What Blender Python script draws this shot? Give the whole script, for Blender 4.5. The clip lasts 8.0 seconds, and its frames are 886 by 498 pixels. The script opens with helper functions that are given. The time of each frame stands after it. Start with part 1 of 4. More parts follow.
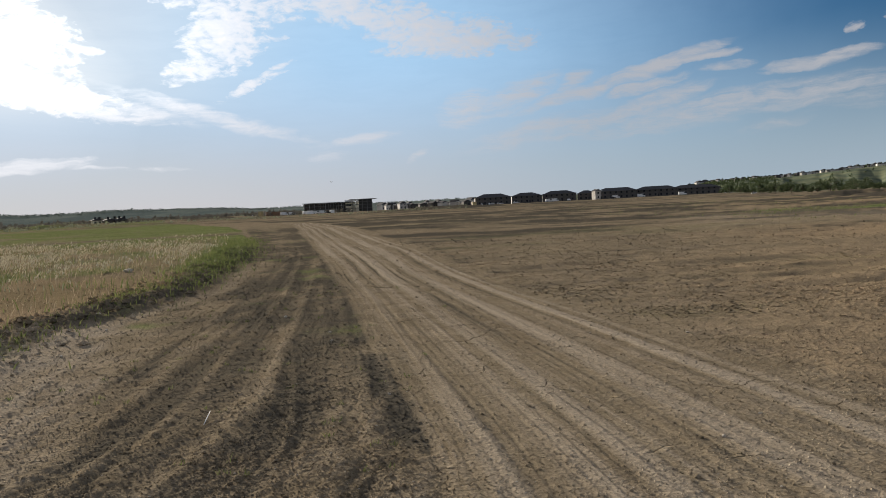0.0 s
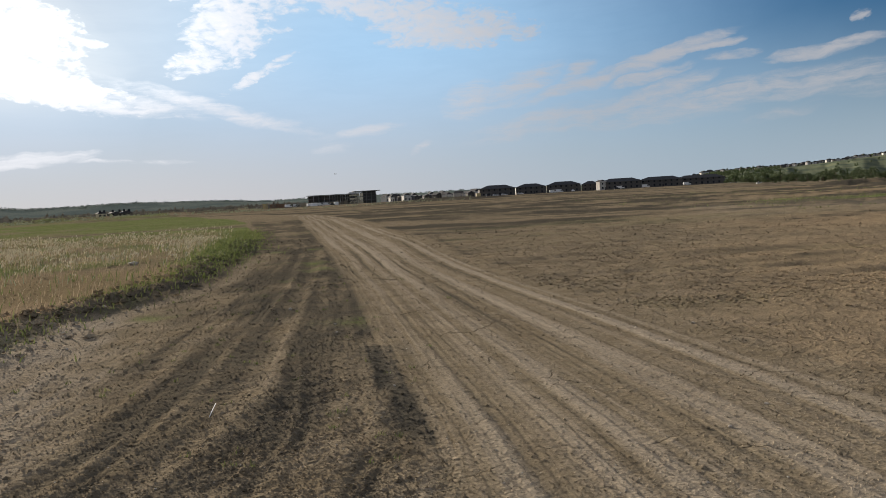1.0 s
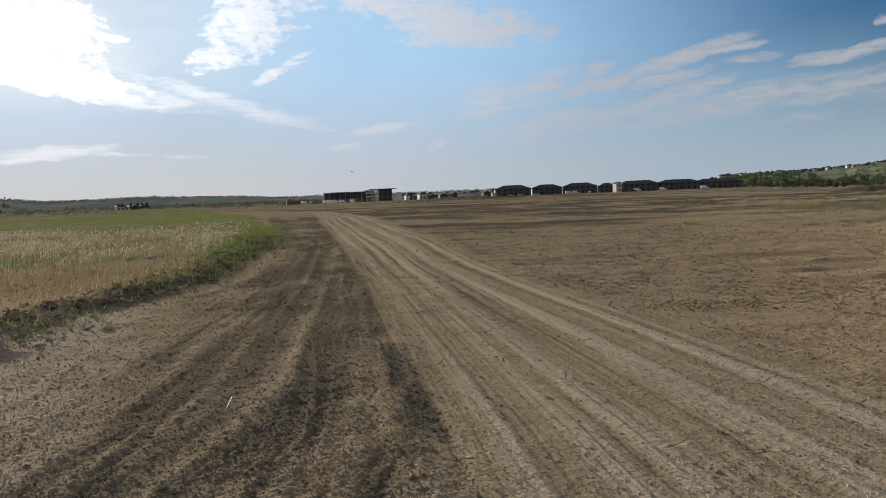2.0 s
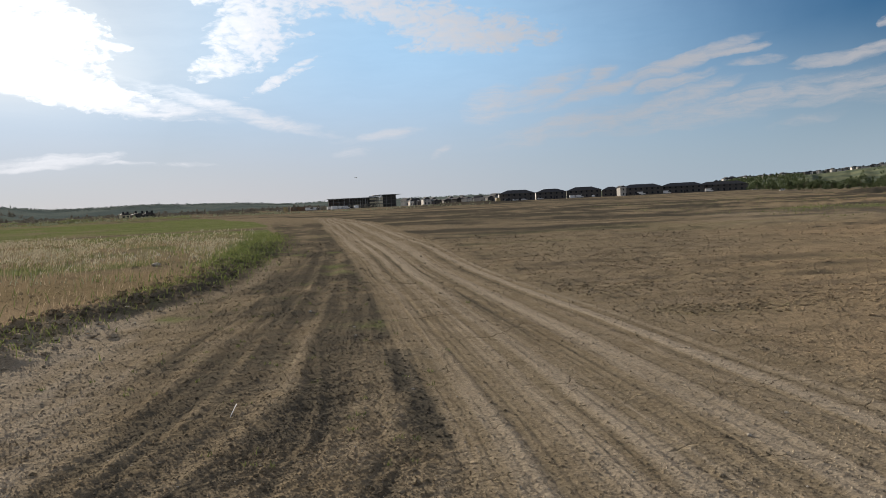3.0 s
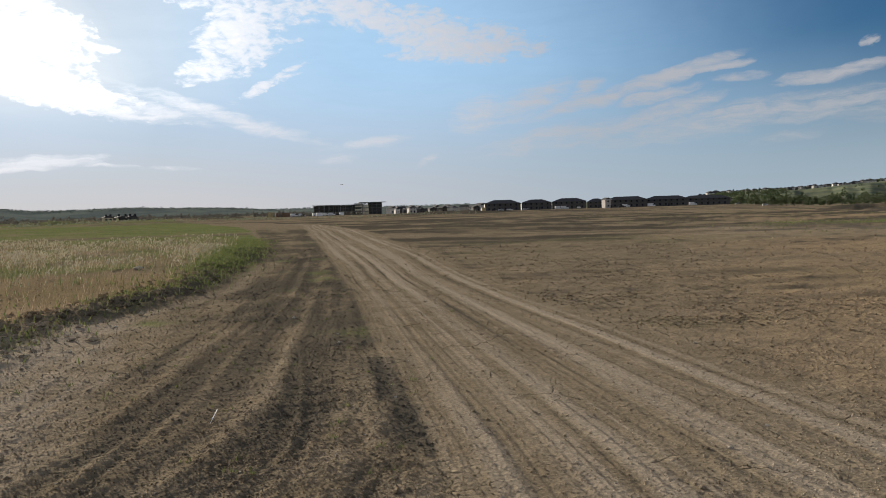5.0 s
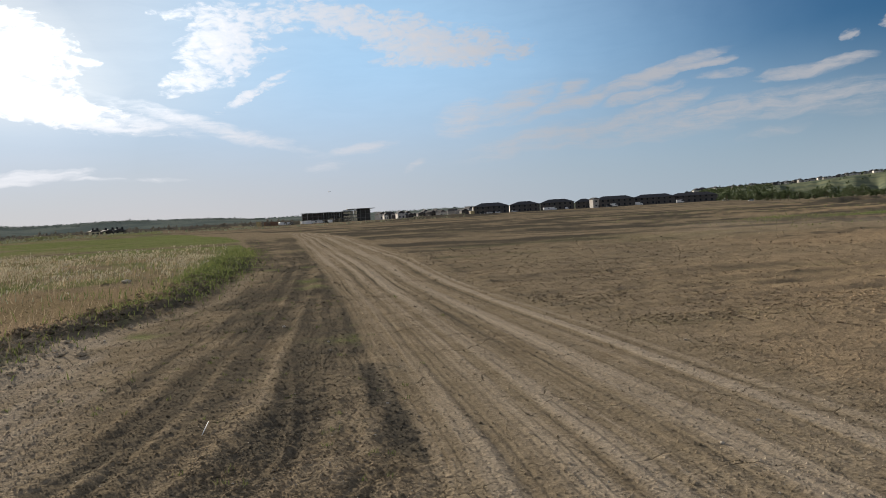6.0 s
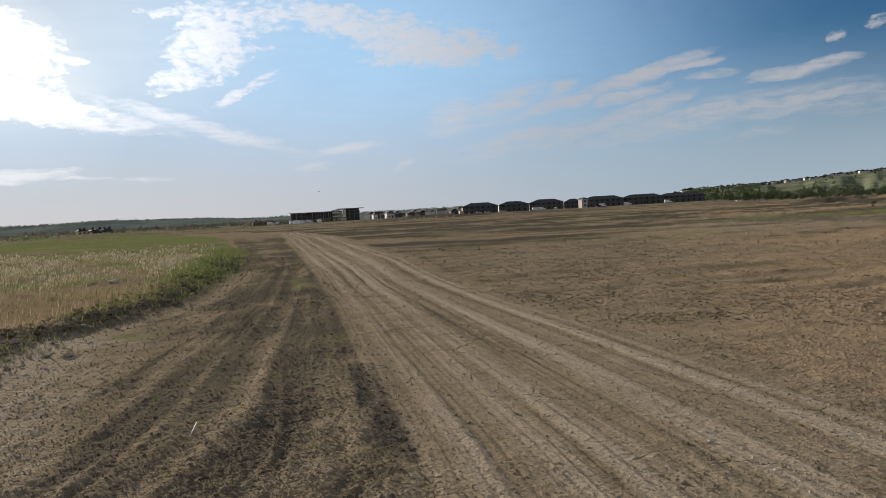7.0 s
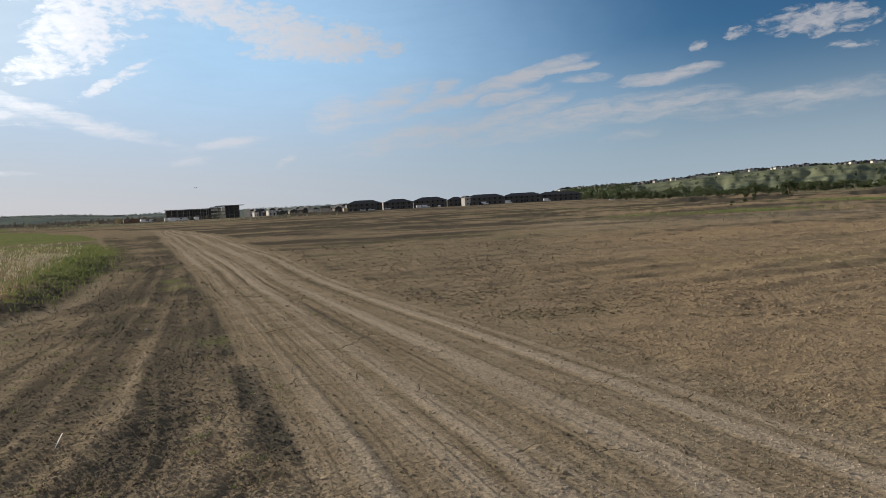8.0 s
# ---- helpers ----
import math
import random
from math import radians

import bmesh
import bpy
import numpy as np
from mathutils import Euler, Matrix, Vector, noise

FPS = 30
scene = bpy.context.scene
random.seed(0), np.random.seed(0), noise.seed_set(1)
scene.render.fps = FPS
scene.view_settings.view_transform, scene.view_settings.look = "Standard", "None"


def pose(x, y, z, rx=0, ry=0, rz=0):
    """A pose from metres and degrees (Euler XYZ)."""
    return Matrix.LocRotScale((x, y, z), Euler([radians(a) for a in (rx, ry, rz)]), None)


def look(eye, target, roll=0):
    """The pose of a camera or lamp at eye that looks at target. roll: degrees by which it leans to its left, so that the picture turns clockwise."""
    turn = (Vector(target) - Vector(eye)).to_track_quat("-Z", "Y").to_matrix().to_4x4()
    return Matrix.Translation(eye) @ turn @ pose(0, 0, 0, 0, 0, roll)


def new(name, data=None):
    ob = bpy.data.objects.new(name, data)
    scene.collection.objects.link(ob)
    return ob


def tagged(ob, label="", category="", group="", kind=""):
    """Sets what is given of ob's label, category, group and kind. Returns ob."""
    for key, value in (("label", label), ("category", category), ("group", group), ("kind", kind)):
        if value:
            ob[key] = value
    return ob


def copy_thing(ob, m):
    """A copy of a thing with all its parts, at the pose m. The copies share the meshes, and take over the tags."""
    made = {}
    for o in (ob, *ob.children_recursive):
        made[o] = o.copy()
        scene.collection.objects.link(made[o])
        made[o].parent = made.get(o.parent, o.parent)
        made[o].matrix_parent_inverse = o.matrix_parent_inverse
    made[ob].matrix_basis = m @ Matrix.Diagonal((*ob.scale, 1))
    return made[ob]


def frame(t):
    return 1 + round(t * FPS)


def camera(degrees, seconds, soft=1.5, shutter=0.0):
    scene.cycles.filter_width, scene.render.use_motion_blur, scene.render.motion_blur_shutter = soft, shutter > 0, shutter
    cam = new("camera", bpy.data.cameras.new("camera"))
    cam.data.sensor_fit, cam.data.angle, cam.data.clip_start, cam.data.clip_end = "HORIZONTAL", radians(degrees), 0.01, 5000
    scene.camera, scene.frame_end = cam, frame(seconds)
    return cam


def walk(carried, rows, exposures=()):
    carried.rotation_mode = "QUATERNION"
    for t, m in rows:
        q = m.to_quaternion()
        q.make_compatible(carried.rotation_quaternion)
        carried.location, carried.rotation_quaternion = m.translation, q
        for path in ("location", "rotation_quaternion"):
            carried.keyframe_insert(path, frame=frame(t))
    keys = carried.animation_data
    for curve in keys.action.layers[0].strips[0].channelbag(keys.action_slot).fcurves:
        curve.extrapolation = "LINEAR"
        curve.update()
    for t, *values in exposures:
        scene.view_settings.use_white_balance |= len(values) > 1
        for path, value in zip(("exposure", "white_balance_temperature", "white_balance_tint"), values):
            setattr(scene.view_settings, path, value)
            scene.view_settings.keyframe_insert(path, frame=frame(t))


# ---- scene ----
cam = camera(61.04, 8.0, soft=0.6)
PATH = [
    (0.0, pose(0.013, 0.014, 1.601, 86.50, 2.94, -0.20)),
    (0.5, pose(0.021, 0.026, 1.599, 86.07, 3.80, -0.21)),
    (1.0, pose(0.012, 0.030, 1.599, 85.87, 3.22, 0.11)),
    (2.5, pose(-0.007, -0.002, 1.603, 85.87, 2.22, 1.63)),
    (3.0, pose(0.008, -0.007, 1.605, 86.28, 2.73, 1.61)),
    (3.5, pose(0.007, -0.005, 1.605, 86.13, 3.08, 1.75)),
    (4.0, pose(0.009, -0.004, 1.606, 86.49, 2.51, 1.55)),
    (4.5, pose(-0.000, -0.000, 1.600, 86.76, 1.20, 0.73)),
    (6.0, pose(0.019, -0.001, 1.599, 87.19, 3.26, -0.35)),
    (6.5, pose(0.020, -0.001, 1.599, 87.38, 3.20, -0.69)),
    (7.0, pose(0.020, -0.001, 1.600, 87.13, 3.22, -1.17)),
    (7.5, pose(0.024, 0.037, 1.590, 86.60, 2.86, -3.71)),
    (8.0, pose(0.014, 0.015, 1.604, 86.48, 2.98, -9.98)),
]
walk(cam, PATH, [(0.0, 0.6, 6250.0, 10.0)])

# ---- world, sun ----
SUN_AZ, SUN_EL = -34.0, 12.0


def heading(az, el):
    a, e = radians(az), radians(el)
    return Vector((math.sin(a) * math.cos(e), math.cos(a) * math.cos(e), math.sin(e)))


SUN_WAY = heading(SUN_AZ, SUN_EL)
sun_data = bpy.data.lights.new("sun", "SUN")
sun_data.energy, sun_data.angle, sun_data.color = 5.0, radians(0.8), (1.0, 0.87, 0.70)
sun = new("sun", sun_data)
sun.matrix_world = look(SUN_WAY * 100, (0, 0, 0))


class Net:
    """Short hand for node trees."""

    def __init__(self, tree):
        self.tree = tree
        tree.nodes.clear()

    def node(self, kind, ins=None, operation="", vector_type="", gradient_type=""):
        n = self.tree.nodes.new(kind)
        if operation:
            n.operation = operation
        if vector_type:
            n.vector_type = vector_type
        if gradient_type:
            n.gradient_type = gradient_type
        for k, v in (ins or {}).items():
            self.put(n.inputs[k], v)
        return n

    def put(self, socket, v):
        if isinstance(v, bpy.types.NodeSocket):
            self.tree.links.new(v, socket)
        else:
            socket.default_value = v

    def math(self, op, a, b=0.0, c=0.0, clamp=False):
        n = self.node("ShaderNodeMath", {0: a, 1: b, 2: c}, operation=op)
        n.use_clamp = clamp
        return n.outputs[0]

    def mix(self, f, a, b, blend="MIX"):
        n = self.node("ShaderNodeMix")
        n.data_type, n.blend_type = "RGBA", blend
        for k, v in ((0, f), (6, a), (7, b)):
            self.put(n.inputs[k], v)
        return n.outputs[2]

    def ramp(self, v, lo, hi, a=0.0, b=1.0, smooth=True):
        n = self.node("ShaderNodeMapRange", {0: v, 1: lo, 2: hi, 3: a, 4: b})
        n.interpolation_type = "SMOOTHSTEP" if smooth else "LINEAR"
        return n.outputs[0]

    def noise(self, vec, scale, detail=3.0, rough=0.55, warp=0.0):
        n = self.node("ShaderNodeTexNoise", {"Vector": vec, "Scale": scale, "Detail": detail, "Roughness": rough, "Distortion": warp})
        return n.outputs[0]


def make_world():
    world = bpy.data.worlds.new("sky")
    scene.world = world
    world.use_nodes = True
    n = Net(world.node_tree)
    gen = n.node("ShaderNodeTexCoord").outputs["Generated"]
    air = n.node("ShaderNodeTexSky")
    air.sky_type, air.sun_disc, air.sun_elevation, air.sun_rotation = "NISHITA", False, radians(SUN_EL), radians(SUN_AZ) % (2 * math.pi)
    air.altitude, air.air_density, air.dust_density, air.ozone_density = 1000.0, 1.0, 0.25, 3.0
    sky = air.outputs[0]
    xyz = n.node("ShaderNodeSeparateXYZ", {0: gen})
    x, y, z = xyz.outputs
    az = n.math("MULTIPLY", n.math("ARCTAN2", x, y), 180 / math.pi)
    el = n.math("MULTIPLY", n.math("ARCSINE", z), 180 / math.pi)
    flat = n.node("ShaderNodeCombineXYZ", {0: az, 1: el}).outputs[0]
    # wisps bend the outlines of the clouds
    warp = n.node("ShaderNodeTexNoise", {"Vector": flat, "Scale": 0.35, "Detail": 4.0}).outputs[1]
    warp = n.node("ShaderNodeVectorMath", {0: warp, 1: (0.5, 0.5, 0.5)}, operation="SUBTRACT").outputs[0]
    bent = n.node("ShaderNodeVectorMath", {0: warp, 1: (2.6, 1.0, 0.0), 2: flat}, operation="MULTIPLY_ADD").outputs[0]

    def veil(rows, crisp=True):
        """The greatest of the soft ellipses: azimuth, elevation, half width, half height, lean, weight."""
        total = None
        for a, e, w, h, lean, weight in rows:
            m = n.node("ShaderNodeMapping", {"Vector": bent, "Location": (a, e, 0), "Rotation": (0, 0, radians(lean)), "Scale": (w, h, 1)}, vector_type="TEXTURE")
            g = n.node("ShaderNodeTexGradient", {0: m.outputs[0]}, gradient_type="SPHERICAL").outputs[1]
            g = n.math("MULTIPLY", n.math("SQRT", g) if crisp else n.ramp(g, 0.0, 0.85), weight)
            total = g if total is None else n.math("MAXIMUM", total, g)
        return total

    grain_at = n.node("ShaderNodeMapping", {"Vector": bent, "Scale": (0.75, 1.6, 1), "Rotation": (0, 0, radians(-8))}).outputs[0]
    grain = n.noise(grain_at, 1.0, 7.0, 0.64, 0.3)
    # small rounded tufts
    tuft_at = n.node("ShaderNodeMapping", {"Vector": bent, "Scale": (1.15, 2.3, 1), "Rotation": (0, 0, radians(-14))}).outputs[0]
    tuft = n.node("ShaderNodeTexVoronoi", {"Vector": tuft_at, "Scale": 1.0, "Detail": 2.0, "Roughness": 0.6})
    tuft.feature = "SMOOTH_F1"
    tuft = n.math("SUBTRACT", 0.5, tuft.outputs["Distance"])
    streak_at = n.node("ShaderNodeMapping", {"Vector": bent, "Scale": (0.22, 1.5, 1), "Rotation": (0, 0, radians(-12))}).outputs[0]
    streak = n.noise(streak_at, 1.0, 7.0, 0.64, 0.5)
    puffs = veil(PUFFS)
    wisps = veil(WISPS)
    soft = veil(SOFT, False)
    shape = n.math("ADD", puffs, n.math("MULTIPLY", n.math("SUBTRACT", grain, 0.5), 1.7))
    shape = n.math("ADD", shape, n.math("MULTIPLY", tuft, 0.65))
    d_puff = n.math("ADD", n.math("MULTIPLY", n.ramp(shape, 0.02, 0.62), 0.66), n.math("MULTIPLY", n.ramp(shape, 0.35, 1.4), 0.34))
    d_puff = n.math("MULTIPLY", d_puff, n.ramp(puffs, 0.0, 0.25))
    d_wisp = n.ramp(n.math("ADD", wisps, n.math("ADD", n.math("MULTIPLY", n.math("SUBTRACT", streak, 0.5), 1.9), n.math("MULTIPLY", n.math("SUBTRACT", grain, 0.5), 0.9))), -0.12, 1.05)
    d_wisp = n.math("MULTIPLY", n.math("MULTIPLY", d_wisp, n.ramp(wisps, 0.0, 0.45)), n.ramp(el, 2.0, 8.0, 0.62, 0.84))
    d_soft = n.math("MULTIPLY", soft, n.ramp(streak, 0.2, 0.75, 0.93, 1.0))
    # thin cloud added unseen beyond the painted part, making the skylight less blue
    beyond = n.math("MAXIMUM", n.ramp(n.math("ABSOLUTE", az), 48.0, 75.0), n.ramp(el, 28.0, 45.0))
    unseen_cloud = n.math("MULTIPLY", beyond, n.ramp(streak, 0.3, 0.7, 0.3, 0.8))
    dens = n.math("MAXIMUM", n.math("MAXIMUM", d_puff, d_wisp), unseen_cloud)
    # forward scattering in the thin cloud round the hidden sun
    cosine = n.node("ShaderNodeVectorMath", {0: gen, 1: SUN_WAY}, operation="DOT_PRODUCT").outputs["Value"]
    near = n.ramp(cosine, math.cos(radians(34)), 1.0, 0.0, 1.0, smooth=False)
    # the bank of cloud shades the air below it
    glow = n.math("MULTIPLY", n.math("POWER", near, 3.6), n.ramp(el, 5.5, 10.0, 0.30, 1.0))
    wide_near = n.ramp(cosine, math.cos(radians(46)), math.cos(radians(14)), 0.0, 1.0)
    lum = n.math("ADD", n.math("MULTIPLY_ADD", wide_near, 0.20, 0.325), n.math("MULTIPLY", glow, 0.65))
    cloud = n.mix(n.math("MULTIPLY", glow, 1.0, clamp=True), (0.99, 0.965, 0.98, 1), (1.0, 0.97, 0.91, 1))
    cloud = n.node("ShaderNodeVectorMath", {0: cloud, 3: lum}, operation="SCALE").outputs[0]
    sky = n.mix(1.0, sky, (0.66, 1.0, 1.20, 1), "MULTIPLY")
    base = n.node("ShaderNodeVectorMath", {0: sky, 3: SKY_STRENGTH}, operation="SCALE").outputs[0]
    thin = n.mix(glow, (0.325, 0.475, 0.62, 1), (0.66, 0.66, 0.64, 1))
    base = n.mix(d_soft, base, thin)
    # pale haze low over the land
    haze = n.ramp(el, -1.0, 12.0, 0.90, 0.0)
    low_air = n.mix(n.ramp(az, -24.0, 26.0), (0.415, 0.382, 0.378, 1), (0.262, 0.305, 0.352, 1))
    base = n.mix(haze, base, low_air)
    colour = n.mix(dens, base, cloud)
    back = n.node("ShaderNodeBackground", {0: colour, 1: 1.0})
    n.node("ShaderNodeOutputWorld", {0: back.outputs[0]})


SKY_STRENGTH = 0.034
PUFFS = [
    (-29.3, 11.9, 5.8, 2.68, -2, 1.10),
    (-28.2, 9.0, 8.5, 1.65, -14, 1.10),
    (-29.8, 14.1, 3.6, 1.07, -2, 0.90),
    (-24.3, 11.5, 1.3, 0.49, -2, 0.85),
    (-25.8, 10.1, 1.4, 0.44, -12, 0.65),
    (-14.9, 12.9, 3.8, 2.82, 32, 1.05),
    (-17.0, 10.6, 3.2, 1.07, 18, 0.95),
    (-17.9, 9.8, 2.1, 0.58, 12, 0.75),
    (-12.8, 14.6, 7.6, 1.17, -2, 0.85),
    (-13.3, 9.4, 3.5, 0.49, 24, 0.90),
    (-11.1, 10.7, 1.2, 0.39, 28, 0.65),
    (-17.0, 14.0, 1.2, 0.44, 8, 0.65),
    (-11.7, 12.6, 1.0, 0.29, -2, 0.65),
    (-12.3, 11.9, 0.6, 0.29, -2, 0.65),
    (-6.6, 14.5, 6.3, 1.46, -12, 1.00),
    (-1.1, 12.9, 6.0, 2.04, -14, 1.05),
    (1.8, 11.9, 6.7, 1.46, -0, 1.10),
    (3.9, 12.6, 3.8, 1.17, -12, 0.85),
    (-19.4, 6.5, 0.7, 0.29, -2, 0.55),
    (-21.0, 9.4, 0.7, 0.19, -2, 0.55),
    (36.7, 10.8, 4.1, 1.2, -3.0, 1.0),
    (31.8, 10.7, 1.2, 0.6, 7.0, 0.8),
    (29.2, 10.0, 0.7, 0.5, -3.0, 0.7),
    (38.4, 8.9, 2.0, 0.5, -3.0, 0.6),
]
WISPS = [
    (-26.5, 8.2, 10.3, 0.97, -10, 0.80),
    (-16.0, 7.0, 9.4, 0.73, -16, 0.60),
    (-28.9, 3.9, 5.1, 0.49, 2, 0.85),
    (-26.1, 4.1, 2.5, 0.29, 6, 0.75),
    (-30.5, 3.5, 3.4, 0.34, -0, 0.70),
    (-24.7, 3.6, 2.7, 0.19, -2, 0.50),
    (-20.2, 3.3, 2.7, 0.19, -2, 0.50),
    (-5.3, 5.1, 2.8, 0.54, 8, 0.60),
    (-1.6, 3.6, 1.2, 0.44, 32, 0.55),
    (-8.0, 3.9, 1.9, 0.44, 0, 0.45),
    (2.4, 7.0, 2.8, 1.56, 18, 0.65),
    (6.3, 7.8, 4.3, 1.17, 22, 0.62),
    (10.4, 8.5, 1.9, 0.63, 28, 0.65),
    (11.2, 7.7, 6.3, 0.63, 14, 0.75),
    (16.0, 8.9, 6.0, 0.68, 14, 0.90),
    (19.4, 9.3, 2.8, 0.34, 6, 0.85),
    (21.2, 8.6, 2.3, 0.34, 2, 0.75),
    (15.6, 7.7, 3.7, 0.49, 10, 0.75),
    (13.6, 5.9, 6.9, 0.73, 18, 0.70),
    (17.1, 6.6, 4.1, 0.63, 16, 0.65),
    (21.6, 6.0, 10.3, 1.12, 6, 0.65),
    (26.7, 6.1, 5.8, 0.88, 6, 0.65),
    (17.8, 5.2, 9.8, 0.92, 6, 0.55),
    (7.8, 5.2, 7.4, 0.83, 10, 0.55),
    (6.1, 4.3, 5.6, 0.63, 8, 0.45),
    (24.7, 4.4, 3.8, 0.54, 6, 0.42),
    (26.8, 8.3, 4.3, 0.54, 6, 0.92),
    (34.9, 5.8, 8.9, 1.0, 3.0, 0.6),
]
SOFT = [
    (-30.8, 9.2, 25.6, 14.8, -1.0, 0.97),
    (-22.5, 3.0, 34.0, 10.0, -1.0, 0.6),
    (-10.8, 11.2, 42.0, 20.0, -1.0, 0.85),
    (8.5, 5.5, 25.2, 9.4, 7.0, 0.35),
]
make_world()

# ---- materials ----


def material(name, rough=0.9, metal=0.0):
    m = bpy.data.materials.new(name)
    m.use_nodes = True
    n = Net(m.node_tree)
    sh = n.node("ShaderNodeBsdfPrincipled", {"Roughness": rough, "Metallic": metal})
    sh.inputs["Specular IOR Level"].default_value = 0.12
    n.node("ShaderNodeOutputMaterial", {0: sh.outputs[0]})
    return m, n, sh


def plain(name, a, b, scale=3.0, rough=0.85, metal=0.0, bump=0.0, spread=0.25):
    """Two mottled colours at two scales, each island or object a little different."""
    m, n, sh = material(name, rough, metal)
    at = n.node("ShaderNodeTexCoord").outputs["Object"]
    f = n.math("ADD", n.math("MULTIPLY", n.noise(at, scale), 0.6), n.math("MULTIPLY", n.noise(at, scale * 9), 0.4))
    col = n.mix(n.ramp(f, 0.3, 0.7), (*a, 1), (*b, 1))
    rnd = n.node("ShaderNodeObjectInfo").outputs["Random"]
    col = n.mix(1.0, col, n.node("ShaderNodeCombineColor", {0: n.math("MULTIPLY_ADD", rnd, spread, 1 - spread / 2), 1: n.math("MULTIPLY_ADD", rnd, spread, 1 - spread / 2),
                2: n.math("MULTIPLY_ADD", rnd, spread, 1 - spread / 2)}).outputs[0], "MULTIPLY")
    n.put(sh.inputs["Base Color"], col)
    if bump:
        bp = n.node("ShaderNodeBump", {"Strength": bump, "Distance": 0.02, "Height": f})
        n.put(sh.inputs["Normal"], bp.outputs[0])
    return m


def leafy(name, a, b, through_light=0.25):
    """Leaves and blades: colour by island, some light passing through."""
    m, n, sh = material(name, 0.75)
    rnd = n.node("ShaderNodeNewGeometry").outputs["Random Per Island"]
    col = n.mix(rnd, (*a, 1), (*b, 1))
    n.put(sh.inputs["Base Color"], col)
    tr = n.node("ShaderNodeBsdfTranslucent", {0: col})
    mx = n.node("ShaderNodeMixShader", {0: through_light, 1: sh.outputs[0], 2: tr.outputs[0]})
    out = [q for q in n.tree.nodes if q.type == "OUTPUT_MATERIAL"][0]
    n.put(out.inputs[0], mx.outputs[0])
    return m


def soil_material():
    m, n, sh = material("soil", 1.0)
    sh.inputs["Specular IOR Level"].default_value = 0.0
    at = n.node("ShaderNodeTexCoord").outputs["Object"]

    def attr(name):
        a = n.node("ShaderNodeAttribute")
        a.attribute_name = name
        return a.outputs["Fac"]

    pale, damp, green, dry, rust, hill = (attr(k) for k in ("pale", "damp", "green", "dry", "rust", "hill"))
    wide = n.noise(at, 0.23, 4.0, 0.6)
    mid = n.noise(at, 1.7, 5.0, 0.62)
    fine = n.noise(at, 14.0, 6.0, 0.7)
    grit = n.noise(at, 70.0, 3.0, 0.7)
    grain = n.noise(at, 38.0, 2.0, 0.6)
    coarse = n.noise(at, 4.5, 4.0, 0.7)
    brown = n.mix(n.ramp(mid, 0.3, 0.7), (0.190, 0.149, 0.096, 1), (0.282, 0.228, 0.155, 1))
    brown = n.mix(n.ramp(wide, 0.35, 0.7, 0.0, 0.5), brown, (0.258, 0.210, 0.136, 1))
    col = n.mix(n.ramp(n.math("ADD", rust, n.math("MULTIPLY", n.math("SUBTRACT", mid, 0.5), 0.5)), 0.2, 0.9), brown, (0.320, 0.238, 0.146, 1))
    col = n.mix(n.ramp(n.math("ADD", damp, n.math("ADD", n.math("MULTIPLY", n.math("SUBTRACT", mid, 0.5), 0.4), n.math("ADD", n.math("MULTIPLY", n.math("SUBTRACT", coarse, 0.5), 0.45), n.math("MULTIPLY", n.math("SUBTRACT", wide, 0.5), 0.5)))), 0.2, 0.85), col, (0.092, 0.081, 0.062, 1))
    col = n.mix(n.ramp(n.math("ADD", pale, n.math("MULTIPLY", n.math("SUBTRACT", fine, 0.5), 0.3)), 0.15, 0.95), col, (0.345, 0.288, 0.212, 1))
    straw = n.mix(fine, (0.192, 0.137, 0.081, 1), (0.266, 0.215, 0.122, 1))
    col = n.mix(n.ramp(n.math("ADD", dry, n.math("MULTIPLY", n.math("SUBTRACT", mid, 0.5), 0.6)), 0.25, 0.8), col, straw)
    turf = n.mix(n.ramp(n.math("ADD", n.math("MULTIPLY", mid, 0.5), n.math("MULTIPLY", wide, 0.5)), 0.35, 0.65), (0.115, 0.148, 0.048, 1), (0.205, 0.215, 0.095, 1))
    col = n.mix(n.ramp(n.math("ADD", green, n.math("MULTIPLY", n.math("SUBTRACT", fine, 0.5), 0.9)), 0.25, 0.8), col, turf)
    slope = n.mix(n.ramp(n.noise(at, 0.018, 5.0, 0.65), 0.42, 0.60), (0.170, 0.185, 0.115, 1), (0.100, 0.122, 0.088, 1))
    # far ridge turns bluer and greyer: distance haze put into the slope colour
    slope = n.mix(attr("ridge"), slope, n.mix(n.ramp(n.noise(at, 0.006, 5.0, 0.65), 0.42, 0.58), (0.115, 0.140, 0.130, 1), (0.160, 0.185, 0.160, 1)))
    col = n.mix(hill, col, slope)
    def specks(scale):
        """A value of its own for every small cell."""
        v = n.node("ShaderNodeTexVoronoi", {"Vector": at, "Scale": scale})
        return n.node("ShaderNodeSeparateColor", {0: v.outputs["Color"]}).outputs[0], v.outputs["Distance"]

    (c1, d1), (c2, d2), (c3, d3) = specks(58.0), specks(23.0), specks(9.0)
    # soil grains vary in tone; hollows coloured darker for the shade between them
    tone = n.math("ADD", n.math("MULTIPLY", fine, 0.24), n.math("MULTIPLY", grit, 0.34))
    tone = n.math("ADD", tone, n.math("ADD", n.math("MULTIPLY", grain, 0.32), n.math("MULTIPLY", coarse, 0.10)))
    col = n.mix(1.0, col, n.node("ShaderNodeCombineColor", {k: n.ramp(tone, 0.34, 0.66, 0.66, 1.32) for k in (0, 1, 2)}).outputs[0], "MULTIPLY")
    # every loose crumb has a tone of its own
    own = n.math("SUBTRACT", n.node("ShaderNodeNewGeometry").outputs["Random Per Island"], 0.36)
